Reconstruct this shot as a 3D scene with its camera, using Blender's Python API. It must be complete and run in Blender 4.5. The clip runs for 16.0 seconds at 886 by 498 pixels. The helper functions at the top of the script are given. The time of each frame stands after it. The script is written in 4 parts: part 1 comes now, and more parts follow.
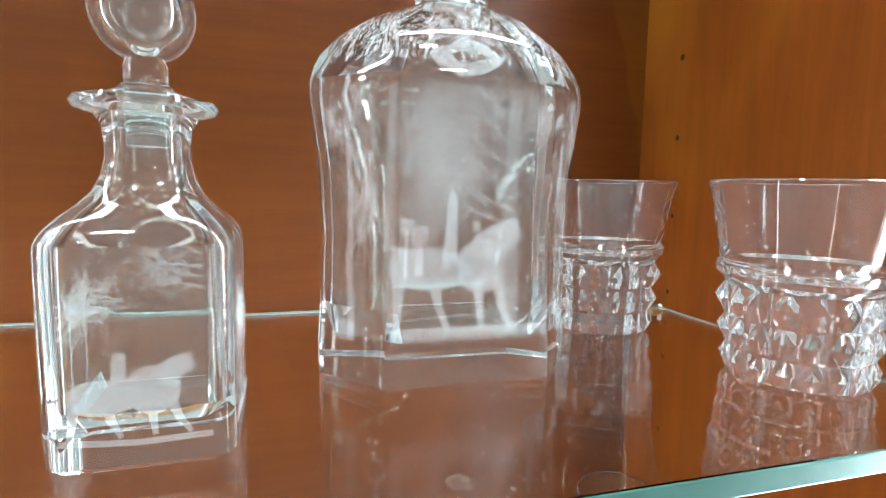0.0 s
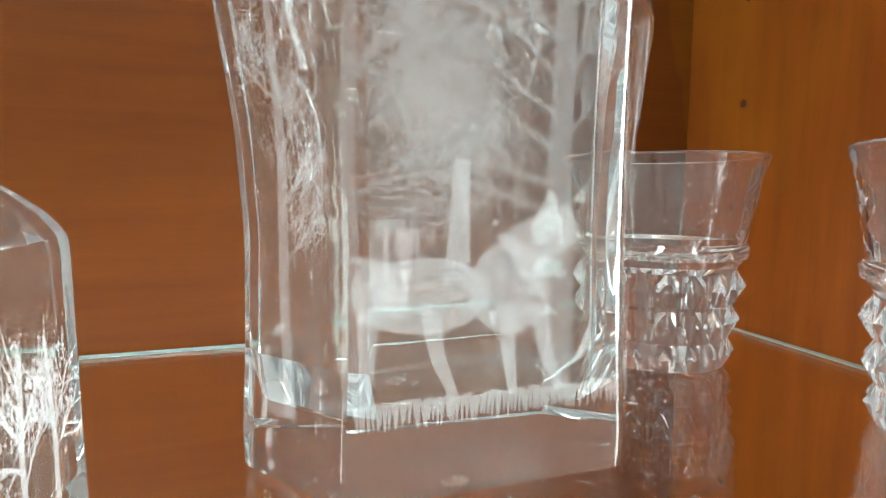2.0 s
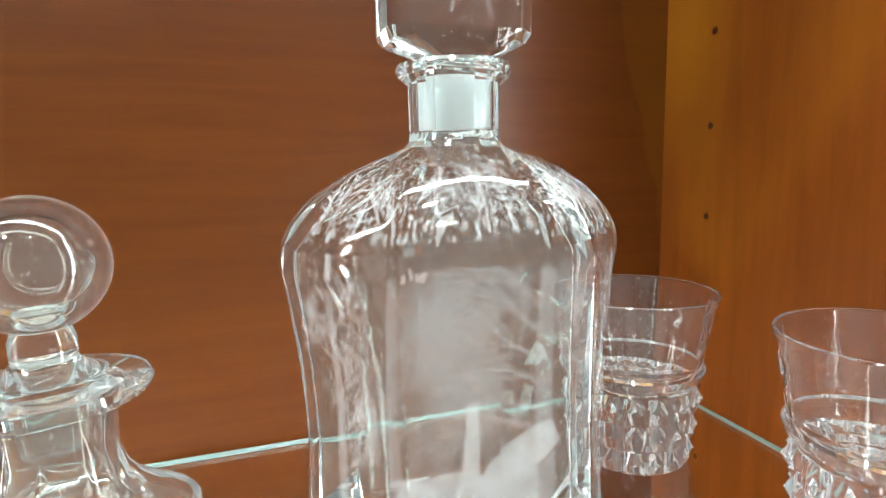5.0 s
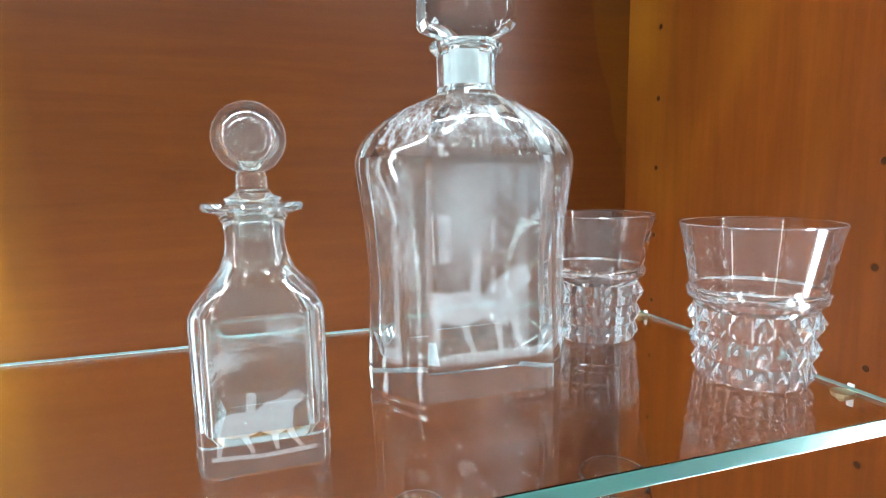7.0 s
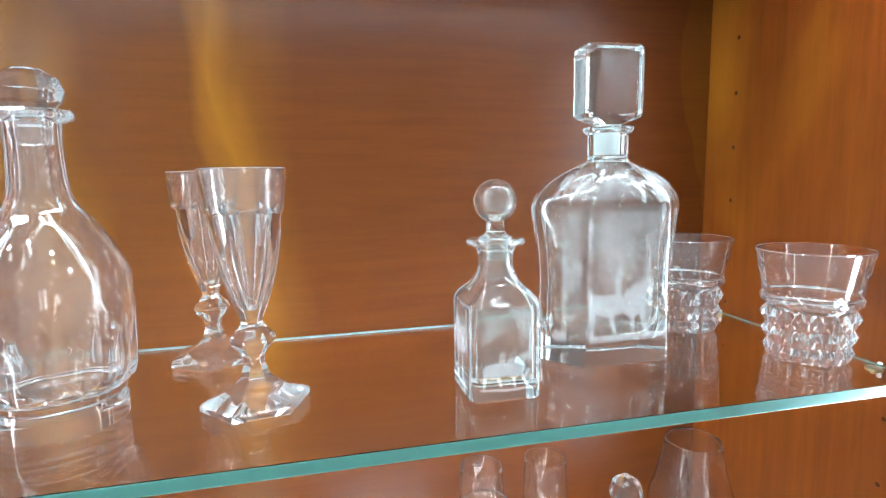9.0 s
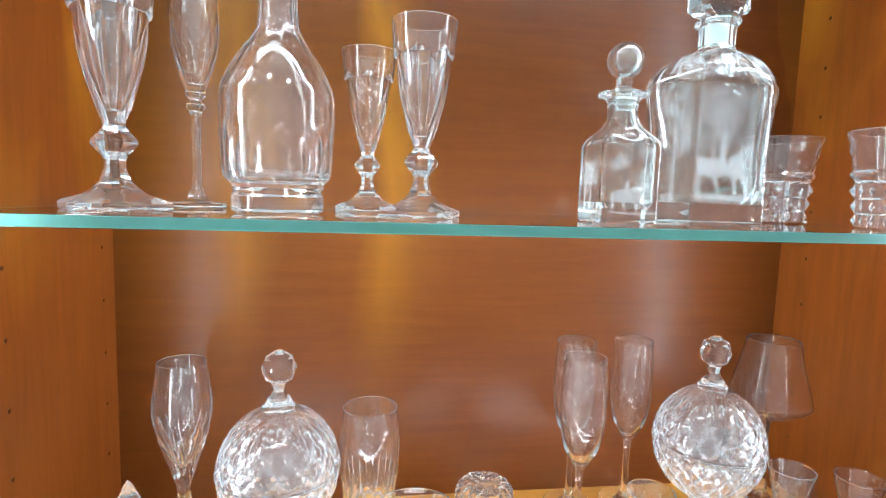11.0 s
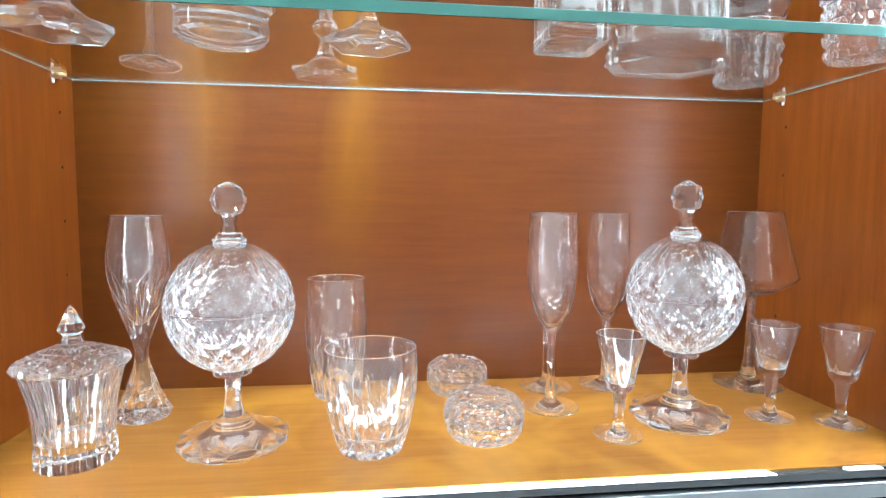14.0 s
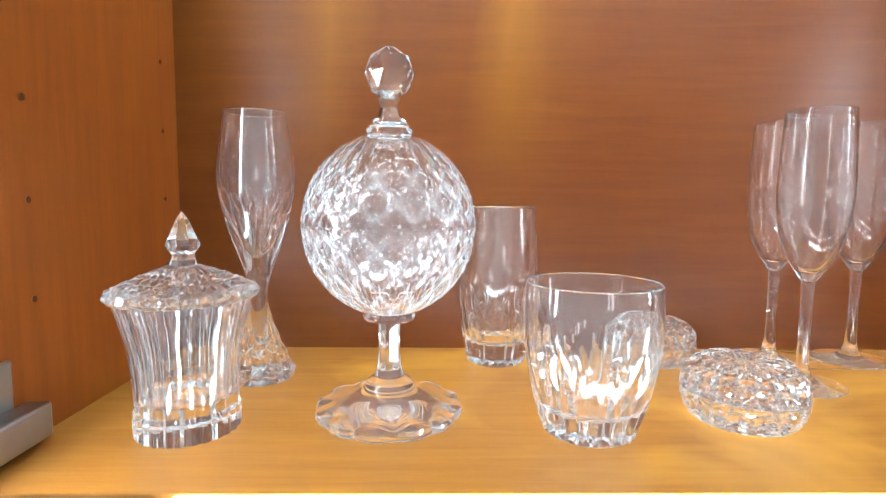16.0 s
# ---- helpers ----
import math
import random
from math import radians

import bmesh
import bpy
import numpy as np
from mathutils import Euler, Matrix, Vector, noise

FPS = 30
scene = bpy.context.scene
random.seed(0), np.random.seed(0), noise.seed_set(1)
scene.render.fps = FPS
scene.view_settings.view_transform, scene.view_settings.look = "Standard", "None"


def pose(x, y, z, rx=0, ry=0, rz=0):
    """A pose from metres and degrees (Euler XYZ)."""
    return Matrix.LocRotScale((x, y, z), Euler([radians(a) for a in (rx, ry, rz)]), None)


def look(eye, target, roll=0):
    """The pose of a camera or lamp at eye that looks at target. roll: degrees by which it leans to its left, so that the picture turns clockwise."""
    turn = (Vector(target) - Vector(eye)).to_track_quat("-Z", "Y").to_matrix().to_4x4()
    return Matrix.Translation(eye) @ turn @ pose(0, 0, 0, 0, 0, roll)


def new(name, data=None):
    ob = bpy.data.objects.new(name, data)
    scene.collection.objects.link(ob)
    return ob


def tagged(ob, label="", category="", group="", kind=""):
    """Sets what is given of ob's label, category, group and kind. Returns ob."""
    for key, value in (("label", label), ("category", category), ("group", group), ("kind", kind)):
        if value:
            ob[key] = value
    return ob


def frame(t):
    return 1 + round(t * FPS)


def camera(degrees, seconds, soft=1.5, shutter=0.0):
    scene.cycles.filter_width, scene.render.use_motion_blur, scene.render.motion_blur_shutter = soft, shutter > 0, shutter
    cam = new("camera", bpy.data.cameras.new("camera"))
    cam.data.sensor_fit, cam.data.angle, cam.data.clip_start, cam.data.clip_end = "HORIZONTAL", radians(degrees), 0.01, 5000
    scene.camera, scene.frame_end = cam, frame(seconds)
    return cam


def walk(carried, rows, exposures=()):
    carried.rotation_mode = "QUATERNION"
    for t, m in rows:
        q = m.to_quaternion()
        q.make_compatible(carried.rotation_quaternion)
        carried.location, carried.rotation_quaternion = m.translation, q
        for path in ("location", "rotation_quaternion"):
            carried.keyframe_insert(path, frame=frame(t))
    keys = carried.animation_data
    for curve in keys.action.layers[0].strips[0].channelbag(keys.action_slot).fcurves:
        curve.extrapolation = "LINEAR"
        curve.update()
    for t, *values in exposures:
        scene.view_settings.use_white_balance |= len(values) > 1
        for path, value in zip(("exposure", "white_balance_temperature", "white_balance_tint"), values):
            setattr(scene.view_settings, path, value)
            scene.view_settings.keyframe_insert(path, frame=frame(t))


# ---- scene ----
cam = camera(79.1, 16.0, 1.2)
PATH = [
    (0, (0.08, 0.462, 1.414), (0.628, 2.372, 1.191), 1.1),
    (0.5, (0.097, 0.509, 1.403), (0.665, 2.411, 1.156), 1.1),
    (1, (0.104, 0.536, 1.405), (0.66, 2.443, 1.171), 0.5),
    (1.5, (0.103, 0.548, 1.403), (0.664, 2.455, 1.183), 0.3),
    (2, (0.102, 0.547, 1.406), (0.68, 2.45, 1.192), 0.1),
    (2.5, (0.103, 0.544, 1.42), (0.685, 2.444, 1.2), 0.1),
    (3, (0.102, 0.542, 1.434), (0.686, 2.441, 1.203), -0.2),
    (3.5, (0.098, 0.544, 1.446), (0.68, 2.442, 1.196), -0.7),
    (4, (0.097, 0.54, 1.465), (0.678, 2.437, 1.182), -1.4),
    (4.2, (0.096, 0.538, 1.475), (0.679, 2.435, 1.196), -1.7),
    (6.3, (0.064, 0.447, 1.482), (0.66, 2.334, 1.191), -0.3),
    (6.5, (0.06, 0.436, 1.468), (0.639, 2.329, 1.183), -0.7),
    (7, (0.05, 0.416, 1.447), (0.621, 2.314, 1.18), -1.0),
    (7.5, (0.038, 0.396, 1.436), (0.573, 2.305, 1.172), -1.3),
    (8, (0.027, 0.379, 1.437), (0.527, 2.297, 1.172), -1.5),
    (8.5, (-0.003, 0.353, 1.462), (0.454, 2.282, 1.198), -1.6),
    (8.7, (-0.032, 0.334, 1.481), (0.417, 2.264, 1.209), -1.4),
    (10.8, (-0.164, 0.23, 1.38), (0.139, 2.197, 1.185), 1.7),
    (11, (-0.159, 0.229, 1.355), (0.113, 2.199, 1.147), 1.8),
    (11.5, (-0.15, 0.238, 1.301), (0.084, 2.211, 1.075), 1.9),
    (12, (-0.14, 0.215, 1.25), (0.08, 2.187, 1.0), 1.8),
    (12.5, (-0.127, 0.204, 1.199), (0.097, 2.177, 0.955), 1.5),
    (13, (-0.109, 0.219, 1.206), (0.117, 2.196, 1.005), 0.8),
    (13.5, (-0.107, 0.223, 1.212), (0.124, 2.203, 1.048), 0.4),
    (14, (-0.11, 0.223, 1.203), (0.121, 2.204, 1.049), 0.4),
    (14.5, (-0.134, 0.233, 1.188), (0.078, 2.217, 1.038), 0.6),
    (15, (-0.167, 0.262, 1.184), (-0.01, 2.247, 1.002), 0.8),
    (15.5, (-0.19, 0.309, 1.167), (-0.096, 2.297, 0.975), 0.7),
    (16, (-0.206, 0.358, 1.138), (-0.165, 2.348, 0.946), 0.6),
]
walk(cam, [(t, look(eye, target, roll)) for t, eye, target, roll in PATH],
     [(0, -0.72, 6200, 12), (1.5, -0.76, 6550, 12), (4.2, -0.72, 6750, 12), (6.3, -0.7, 6050, 11), (8.7, -0.45, 5800, 10), (11, -0.42, 5850, 10), (13, -0.28, 5750, 10), (16, -0.3, 5800, 10)])

XL, XR, YB, ZB, SH = -0.417, 0.332, 0.812, 1.0085, 1.335   # cabinet inside faces, lower board, glass shelf
YF, ZTOP = 0.582, 1.70                                      # front edge and underside of the top panel

# ---- world and light ----
scene.cycles.max_bounces, scene.cycles.transmission_bounces, scene.cycles.glossy_bounces = 32, 32, 16   # thick cut glass
world = bpy.data.worlds.new("world")
scene.world = world
world.use_nodes = True
world.node_tree.nodes["Background"].inputs[0].default_value = (0.9, 0.95, 1.0, 1)
world.node_tree.nodes["Background"].inputs[1].default_value = 0.05
LED_POWER = 110.0     # along the board front
STRIP_POWER = 135.0    # upright strips and the strip under the top
PANEL_POWER = 450.0
REFLEX_POWER = 6.0


# ---- materials ----
def mat(name):
    m = bpy.data.materials.new(name)
    m.use_nodes = True
    nt = m.node_tree
    return m, nt, nt.nodes["Principled BSDF"]


def node(nt, kind, **values):
    n = nt.nodes.new(kind)
    for k, v in values.items():
        n.inputs[k].default_value = v
    return n


def plain(name, colour, rough=0.5, metal=0.0, grain=0.08, scale=60.0, bump=0.05):
    m, nt, b = mat(name)
    tc = node(nt, "ShaderNodeTexCoord")
    no = node(nt, "ShaderNodeTexNoise", Scale=scale, Detail=5.0)
    nt.links.new(tc.outputs["Object"], no.inputs["Vector"])
    mx = node(nt, "ShaderNodeMix")
    mx.data_type = "RGBA"
    mx.inputs[6].default_value = (*[c * (1 - grain) for c in colour], 1)
    mx.inputs[7].default_value = (*[min(1, c * (1 + grain)) for c in colour], 1)
    nt.links.new(no.outputs["Fac"], mx.inputs[0])
    nt.links.new(mx.outputs[2], b.inputs["Base Color"])
    b.inputs["Roughness"].default_value = rough
    b.inputs["Metallic"].default_value = metal
    bp = node(nt, "ShaderNodeBump", Strength=bump, Distance=0.001)
    nt.links.new(no.outputs["Fac"], bp.inputs["Height"])
    nt.links.new(bp.outputs[0], b.inputs["Normal"])
    return m


def wood(name, dark, mid, gold, axis, rough=0.36, coat=0.17, bands=()):
    """Varnished veneer with its grain along the axis (0: x, 2: z). bands: places across x where the colour turns
    golden, with their strength; weaker lower down.
    """
    m, nt, b = mat(name)
    link = nt.links.new
    tc = node(nt, "ShaderNodeTexCoord")
    mp = node(nt, "ShaderNodeMapping")
    sc = [9.0, 9.0, 9.0]
    sc[axis] = 0.6
    mp.inputs["Scale"].default_value = sc
    link(tc.outputs["Object"], mp.inputs["Vector"])
    fine = node(nt, "ShaderNodeTexNoise", Scale=14.0, Detail=8.0, Roughness=0.65, Distortion=0.4)
    link(mp.outputs[0], fine.inputs["Vector"])
    mp2 = node(nt, "ShaderNodeMapping")
    mp2.inputs["Scale"].default_value = (5.5, 5.5, 2.2)
    link(tc.outputs["Object"], mp2.inputs["Vector"])
    big = node(nt, "ShaderNodeTexNoise", Scale=1.3, Detail=3.0, Roughness=0.5, Distortion=0.6)
    link(mp2.outputs[0], big.inputs["Vector"])
    r1 = node(nt, "ShaderNodeValToRGB")
    r1.color_ramp.elements[0].position, r1.color_ramp.elements[0].color = 0.3, (*dark, 1)
    r1.color_ramp.elements[1].position, r1.color_ramp.elements[1].color = 0.72, (*mid, 1)
    link(fine.outputs["Fac"], r1.inputs[0])
    r2 = node(nt, "ShaderNodeValToRGB")
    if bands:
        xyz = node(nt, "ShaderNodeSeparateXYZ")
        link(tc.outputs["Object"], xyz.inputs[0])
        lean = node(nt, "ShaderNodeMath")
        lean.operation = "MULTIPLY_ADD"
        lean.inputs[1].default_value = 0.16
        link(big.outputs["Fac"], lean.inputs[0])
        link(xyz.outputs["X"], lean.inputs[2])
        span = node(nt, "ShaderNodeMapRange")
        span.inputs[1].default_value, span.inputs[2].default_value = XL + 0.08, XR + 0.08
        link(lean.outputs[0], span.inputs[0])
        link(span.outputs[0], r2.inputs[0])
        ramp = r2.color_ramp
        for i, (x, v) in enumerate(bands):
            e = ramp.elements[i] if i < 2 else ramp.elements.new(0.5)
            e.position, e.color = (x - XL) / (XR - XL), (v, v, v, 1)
    else:
        link(big.outputs["Fac"], r2.inputs[0])
        r2.color_ramp.elements[0].position, r2.color_ramp.elements[0].color = 0.5, (0, 0, 0, 1)
        r2.color_ramp.elements[1].position, r2.color_ramp.elements[1].color = 0.8, (0.8, 0.8, 0.8, 1)
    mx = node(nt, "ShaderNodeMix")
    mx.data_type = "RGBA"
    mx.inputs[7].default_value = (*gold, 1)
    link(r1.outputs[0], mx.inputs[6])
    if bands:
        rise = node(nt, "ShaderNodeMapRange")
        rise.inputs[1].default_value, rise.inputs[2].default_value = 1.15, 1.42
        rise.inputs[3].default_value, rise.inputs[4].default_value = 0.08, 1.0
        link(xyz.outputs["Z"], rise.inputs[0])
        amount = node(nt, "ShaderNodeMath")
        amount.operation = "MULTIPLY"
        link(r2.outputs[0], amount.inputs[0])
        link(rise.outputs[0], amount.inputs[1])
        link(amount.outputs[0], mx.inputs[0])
    else:
        link(r2.outputs[0], mx.inputs[0])
    link(mx.outputs[2], b.inputs["Base Color"])
    b.inputs["Roughness"].default_value = rough
    b.inputs["Specular IOR Level"].default_value = 0.06
    b.inputs["Coat Weight"].default_value = coat
    b.inputs["Coat Roughness"].default_value = 0.26
    bp = node(nt, "ShaderNodeBump", Strength=0.06, Distance=0.0006)
    link(fine.outputs["Fac"], bp.inputs["Height"])
    link(bp.outputs[0], b.inputs["Normal"])
    return m


def glass(name, colour=(1, 1, 1), rough=0.0, ior=1.53, ripple=0.0, white_share=0.0):
    """Clear glass; a share scatters white: dust, ground cuts, and reflected light put in as whiteness."""
    m, nt, b = mat(name)
    b.inputs["Base Color"].default_value = (*colour, 1)
    b.inputs["Transmission Weight"].default_value = 1.0
    b.inputs["Roughness"].default_value = rough
    b.inputs["IOR"].default_value = ior
    tc = node(nt, "ShaderNodeTexCoord")
    if ripple:
        no = node(nt, "ShaderNodeTexNoise", Scale=55.0, Detail=1.0)
        nt.links.new(tc.outputs["Object"], no.inputs["Vector"])
        bp = node(nt, "ShaderNodeBump", Strength=ripple, Distance=0.002)
        nt.links.new(no.outputs["Fac"], bp.inputs["Height"])
        nt.links.new(bp.outputs[0], b.inputs["Normal"])
    if white_share:
        d = node(nt, "ShaderNodeBsdfDiffuse", Color=(0.92, 0.93, 0.94, 1))
        t = node(nt, "ShaderNodeBsdfTranslucent", Color=(0.92, 0.93, 0.94, 1))
        a = node(nt, "ShaderNodeMixShader", Fac=0.5)
        nt.links.new(d.outputs[0], a.inputs[1])
        nt.links.new(t.outputs[0], a.inputs[2])
        no = node(nt, "ShaderNodeTexNoise", Scale=90.0, Detail=6.0)
        nt.links.new(tc.outputs["Object"], no.inputs["Vector"])
        mr = node(nt, "ShaderNodeMapRange")
        mr.inputs[1].default_value, mr.inputs[2].default_value = 0.3, 0.7
        mr.inputs[3].default_value, mr.inputs[4].default_value = white_share * 0.6, white_share * 1.4
        nt.links.new(no.outputs["Fac"], mr.inputs[0])
        c = node(nt, "ShaderNodeMixShader")
        nt.links.new(mr.outputs[0], c.inputs[0])
        nt.links.new(b.outputs[0], c.inputs[1])
        nt.links.new(a.outputs[0], c.inputs[2])
        nt.links.new(c.outputs[0], nt.nodes["Material Output"].inputs[0])
    return m


def frost(name, amount, scale=2600.0):
    """Ground, engraved glass: scatters part of the light and lets the rest through."""
    m, nt, b = mat(name)
    out = nt.nodes["Material Output"]
    nt.nodes.remove(b)
    d = node(nt, "ShaderNodeBsdfDiffuse", Color=(0.86, 0.88, 0.88, 1))
    t = node(nt, "ShaderNodeBsdfTranslucent", Color=(0.86, 0.88, 0.88, 1))
    p = node(nt, "ShaderNodeBsdfTransparent")
    a = node(nt, "ShaderNodeMixShader", Fac=0.5)
    nt.links.new(d.outputs[0], a.inputs[1])
    nt.links.new(t.outputs[0], a.inputs[2])
    c = node(nt, "ShaderNodeMixShader")
    tc = node(nt, "ShaderNodeTexCoord")
    no = node(nt, "ShaderNodeTexNoise", Scale=scale, Detail=3.0)
    nt.links.new(tc.outputs["Object"], no.inputs["Vector"])
    mr = node(nt, "ShaderNodeMapRange")
    mr.inputs[1].default_value, mr.inputs[2].default_value = 0.3, 0.7
    mr.inputs[3].default_value, mr.inputs[4].default_value = amount * 0.85, min(1, amount * 1.12)
    nt.links.new(no.outputs["Fac"], mr.inputs[0])
    nt.links.new(mr.outputs[0], c.inputs[0])
    nt.links.new(p.outputs[0], c.inputs[1])
    nt.links.new(a.outputs[0], c.inputs[2])
    nt.links.new(c.outputs[0], out.inputs[0])
    return m


def glow(name, colour, power):
    m, nt, b = mat(name)
    b.inputs["Base Color"].default_value = (0.9, 0.9, 0.9, 1)
    b.inputs["Emission Color"].default_value = (*colour, 1)
    b.inputs["Emission Strength"].default_value = power
    return m


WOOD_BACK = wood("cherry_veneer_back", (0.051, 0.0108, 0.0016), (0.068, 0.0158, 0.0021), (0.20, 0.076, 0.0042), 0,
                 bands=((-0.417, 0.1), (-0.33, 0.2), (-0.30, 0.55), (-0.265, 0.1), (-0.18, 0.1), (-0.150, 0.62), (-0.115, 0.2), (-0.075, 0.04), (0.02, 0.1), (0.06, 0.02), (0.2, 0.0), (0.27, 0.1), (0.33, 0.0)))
WOOD_SIDE = wood("cherry_veneer_side", (0.080, 0.0168, 0.0022), (0.112, 0.0258, 0.0030), (0.20, 0.066, 0.0040), 2)
WOOD_BOARD = wood("honey_veneer_board", (0.138, 0.050, 0.0088), (0.176, 0.067, 0.0105), (0.32, 0.140, 0.017), 0, 0.26, 0.28)
BLACK = plain("black_laminate", (0.004, 0.0037, 0.004), 0.6)
BLACK.node_tree.nodes["Principled BSDF"].inputs["Specular IOR Level"].default_value = 0.05
ALU = plain("brushed_aluminium", (0.62, 0.62, 0.63), 0.32, 1.0, 0.06, 180.0)
DARK_ALU = plain("dull_aluminium", (0.16, 0.155, 0.15), 0.42, 1.0, 0.06, 180.0)
BRASS = plain("brass", (0.72, 0.62, 0.36), 0.28, 1.0)
STEEL = plain("satin_steel", (0.34, 0.34, 0.33), 0.3, 1.0)
WHITE_PLASTIC = plain("white_plastic", (0.8, 0.8, 0.78), 0.45)
HOLE = plain("dark_hole", (0.034, 0.012, 0.005), 0.9)
HOLE.node_tree.nodes["Principled BSDF"].inputs["Specular IOR Level"].default_value = 0.0
PLASTER = plain("plaster", (0.80, 0.80, 0.79), 0.9, 0.0, 0.05, 6.0)
CEILING = plain("ceiling_paint", (0.8, 0.8, 0.8), 0.9, 0.0, 0.03, 6.0)
STONE = plain("floor_tile", (0.45, 0.44, 0.42), 0.4, 0.0, 0.15, 8.0)
LED = glow("led", (0.88, 0.98, 1.0), LED_POWER)
LED_SOFT = glow("led_soft", (0.84, 0.98, 1.0), STRIP_POWER)
REFLEX_GLOW = glow("reflex_glow", (0.86, 0.94, 1.0), REFLEX_POWER)
PANEL = glow("lamp_panel", (0.84, 0.98, 1.0), PANEL_POWER)
CUT = glass("cut_crystal", (1, 1, 1), 0.0, 1.54, 0.0, 0.006)
CRYSTAL = glass("crystal", (1, 1, 1), 0.0, 1.56, 0.0, 0.006)
# Extra white in the next two stands in for light glinting off facets and grooves.
BRILLIANT = glass("brilliant_cut_crystal", (1, 1, 1), 0.0, 1.58, 0.0, 0.022)
CUT_LINE = glass("whitened_cut", (1, 1, 1), 0.10, 1.56, 0.0, 0.09)
BLOWN = glass("blown_glass", (1, 1, 1), 0.0, 1.46, 0.0, 0.004)
PRESSED = glass("pressed_glass", (0.93, 0.985, 0.972), 0.0, 1.52, 0.0, 0.006)
SATIN = glass("ground_glass", (0.90, 0.92, 0.915), 0.28, 1.5)
SHELF_GLASS = glass("float_glass", (0.97, 0.995, 0.985), 0.0, 1.5)
SHELF_EDGE = glass("float_glass_edge", (0.07, 0.19, 0.155), 0.34, 1.45)
SHELF_EDGE.node_tree.nodes["Principled BSDF"].inputs["Transmission Weight"].default_value = 0.55
SHELF_EDGE.node_tree.nodes["Principled BSDF"].inputs["Specular IOR Level"].default_value = 0.25
FROST = frost("engraving", 0.17)
FROST_BRIGHT = frost("deep_engraving", 0.22)
FROST_THIN = frost("light_engraving", 0.09)
FROST_CLOUD = frost("clouded_engraving", 0.03)


CLEAR = (CUT, CRYSTAL, BLOWN, PRESSED, SATIN, CUT_LINE, BRILLIANT)   # clear glass lets the light through


# ---- mesh helpers ----
def mesh_of(bm, name, material, sharp=None):
    bmesh.ops.recalc_face_normals(bm, faces=bm.faces)
    me = bpy.data.meshes.new(name)
    bm.to_mesh(me)
    bm.free()
    for m in (material if isinstance(material, (list, tuple)) else [material]):
        me.materials.append(m)
    if sharp is not None:
        me.polygons.foreach_set("use_smooth", [True] * len(me.polygons))
        me.set_sharp_from_angle(angle=radians(sharp))
    return me


def part(name, bm, material, parent, label="", sharp=None):
    ob = new(name, mesh_of(bm, name, material, sharp))
    ob.parent = parent
    ob.visible_shadow = (material[0] if isinstance(material, list) else material) not in CLEAR
    if label:
        tagged(ob, label)
    return ob


def empty(name, x, y, z, label, category, group="", turn=0.0, tall=1.0):
    ob = new(name)
    ob.empty_display_size = 0.02
    ob.matrix_basis = pose(x, y, z + 0.0004, 0, 0, turn) @ Matrix.Diagonal((1, 1, tall, 1))
    return tagged(ob, label, category, group)


def box(bm, x0, x1, y0, y1, z0, z1, bevel=0.0):
    m = Matrix.Translation(((x0 + x1) / 2, (y0 + y1) / 2, (z0 + z1) / 2)) @ Matrix.Diagonal((x1 - x0, y1 - y0, z1 - z0, 1))
    made = bmesh.ops.create_cube(bm, size=1, matrix=m)["verts"]
    if bevel:
        edges = list({e for v in made for e in v.link_edges})
        bmesh.ops.bevel(bm, geom=edges, offset=bevel, segments=2, affect="EDGES", profile=0.5)
    return bm


def block(name, x0, x1, y0, y1, z0, z1, material, label="", category="", kind="structure", bevel=0.0):
    ob = new(name, mesh_of(box(bmesh.new(), x0, x1, y0, y1, z0, z1, bevel), name, material))
    return tagged(ob, label, category, "", kind)


def curve(points, n=6):
    """A smooth profile through the points (Catmull-Rom), n steps a span."""
    p = [points[0], *points, points[-1]]
    out = []
    for i in range(1, len(p) - 2):
        for k in range(n):
            t = k / n
            out.append(tuple(0.5 * (2 * p[i][j] + (p[i + 1][j] - p[i - 1][j]) * t
                                    + (2 * p[i - 1][j] - 5 * p[i][j] + 4 * p[i + 1][j] - p[i + 2][j]) * t * t
                                    + (3 * p[i][j] - p[i - 1][j] - 3 * p[i + 1][j] + p[i + 2][j]) * t ** 3) for j in (0, 1)))
    out.append(points[-1])
    return [(max(0.0, r), z) for r, z in out]


def lathe(profile, segs=48, shape=None):
    """A turned skin over the profile of (radius, height); shape(angle, r, z) may cut facets into it."""
    bm = bmesh.new()
    rings = []
    for r, z in profile:
        if r < 1e-5:
            rings.append([bm.verts.new((0, 0, z))])
            continue
        ring = []
        for k in range(segs):
            a = 2 * math.pi * k / segs
            rr, zz = shape(a, r, z) if shape else (r, z)
            ring.append(bm.verts.new((rr * math.cos(a), rr * math.sin(a), zz)))
        rings.append(ring)
    for a, b in zip(rings, rings[1:]):
        for k in range(segs):
            j = (k + 1) % segs
            q = [a[k % len(a)], a[j % len(a)], b[j % len(b)], b[k % len(b)]]
            q = list(dict.fromkeys(q))
            if len(q) > 2:
                bm.faces.new(q)
    return bm


def part_raw(name, bm, material, parent, label="", sharp=None, flip=True):
    """Like part(), but it leaves the faces' directions as they were made, or turns them all round."""
    if flip:
        bmesh.ops.reverse_faces(bm, faces=bm.faces)
    me = bpy.data.meshes.new(name)
    bm.to_mesh(me)
    bm.free()
    me.materials.append(material)
    if sharp is not None:
        me.polygons.foreach_set("use_smooth", [True] * len(me.polygons))
        me.set_sharp_from_angle(angle=radians(sharp))
    ob = new(name, me)
    ob.parent = parent
    ob.visible_shadow = material not in CLEAR
    if label:
        tagged(ob, label)
    return ob


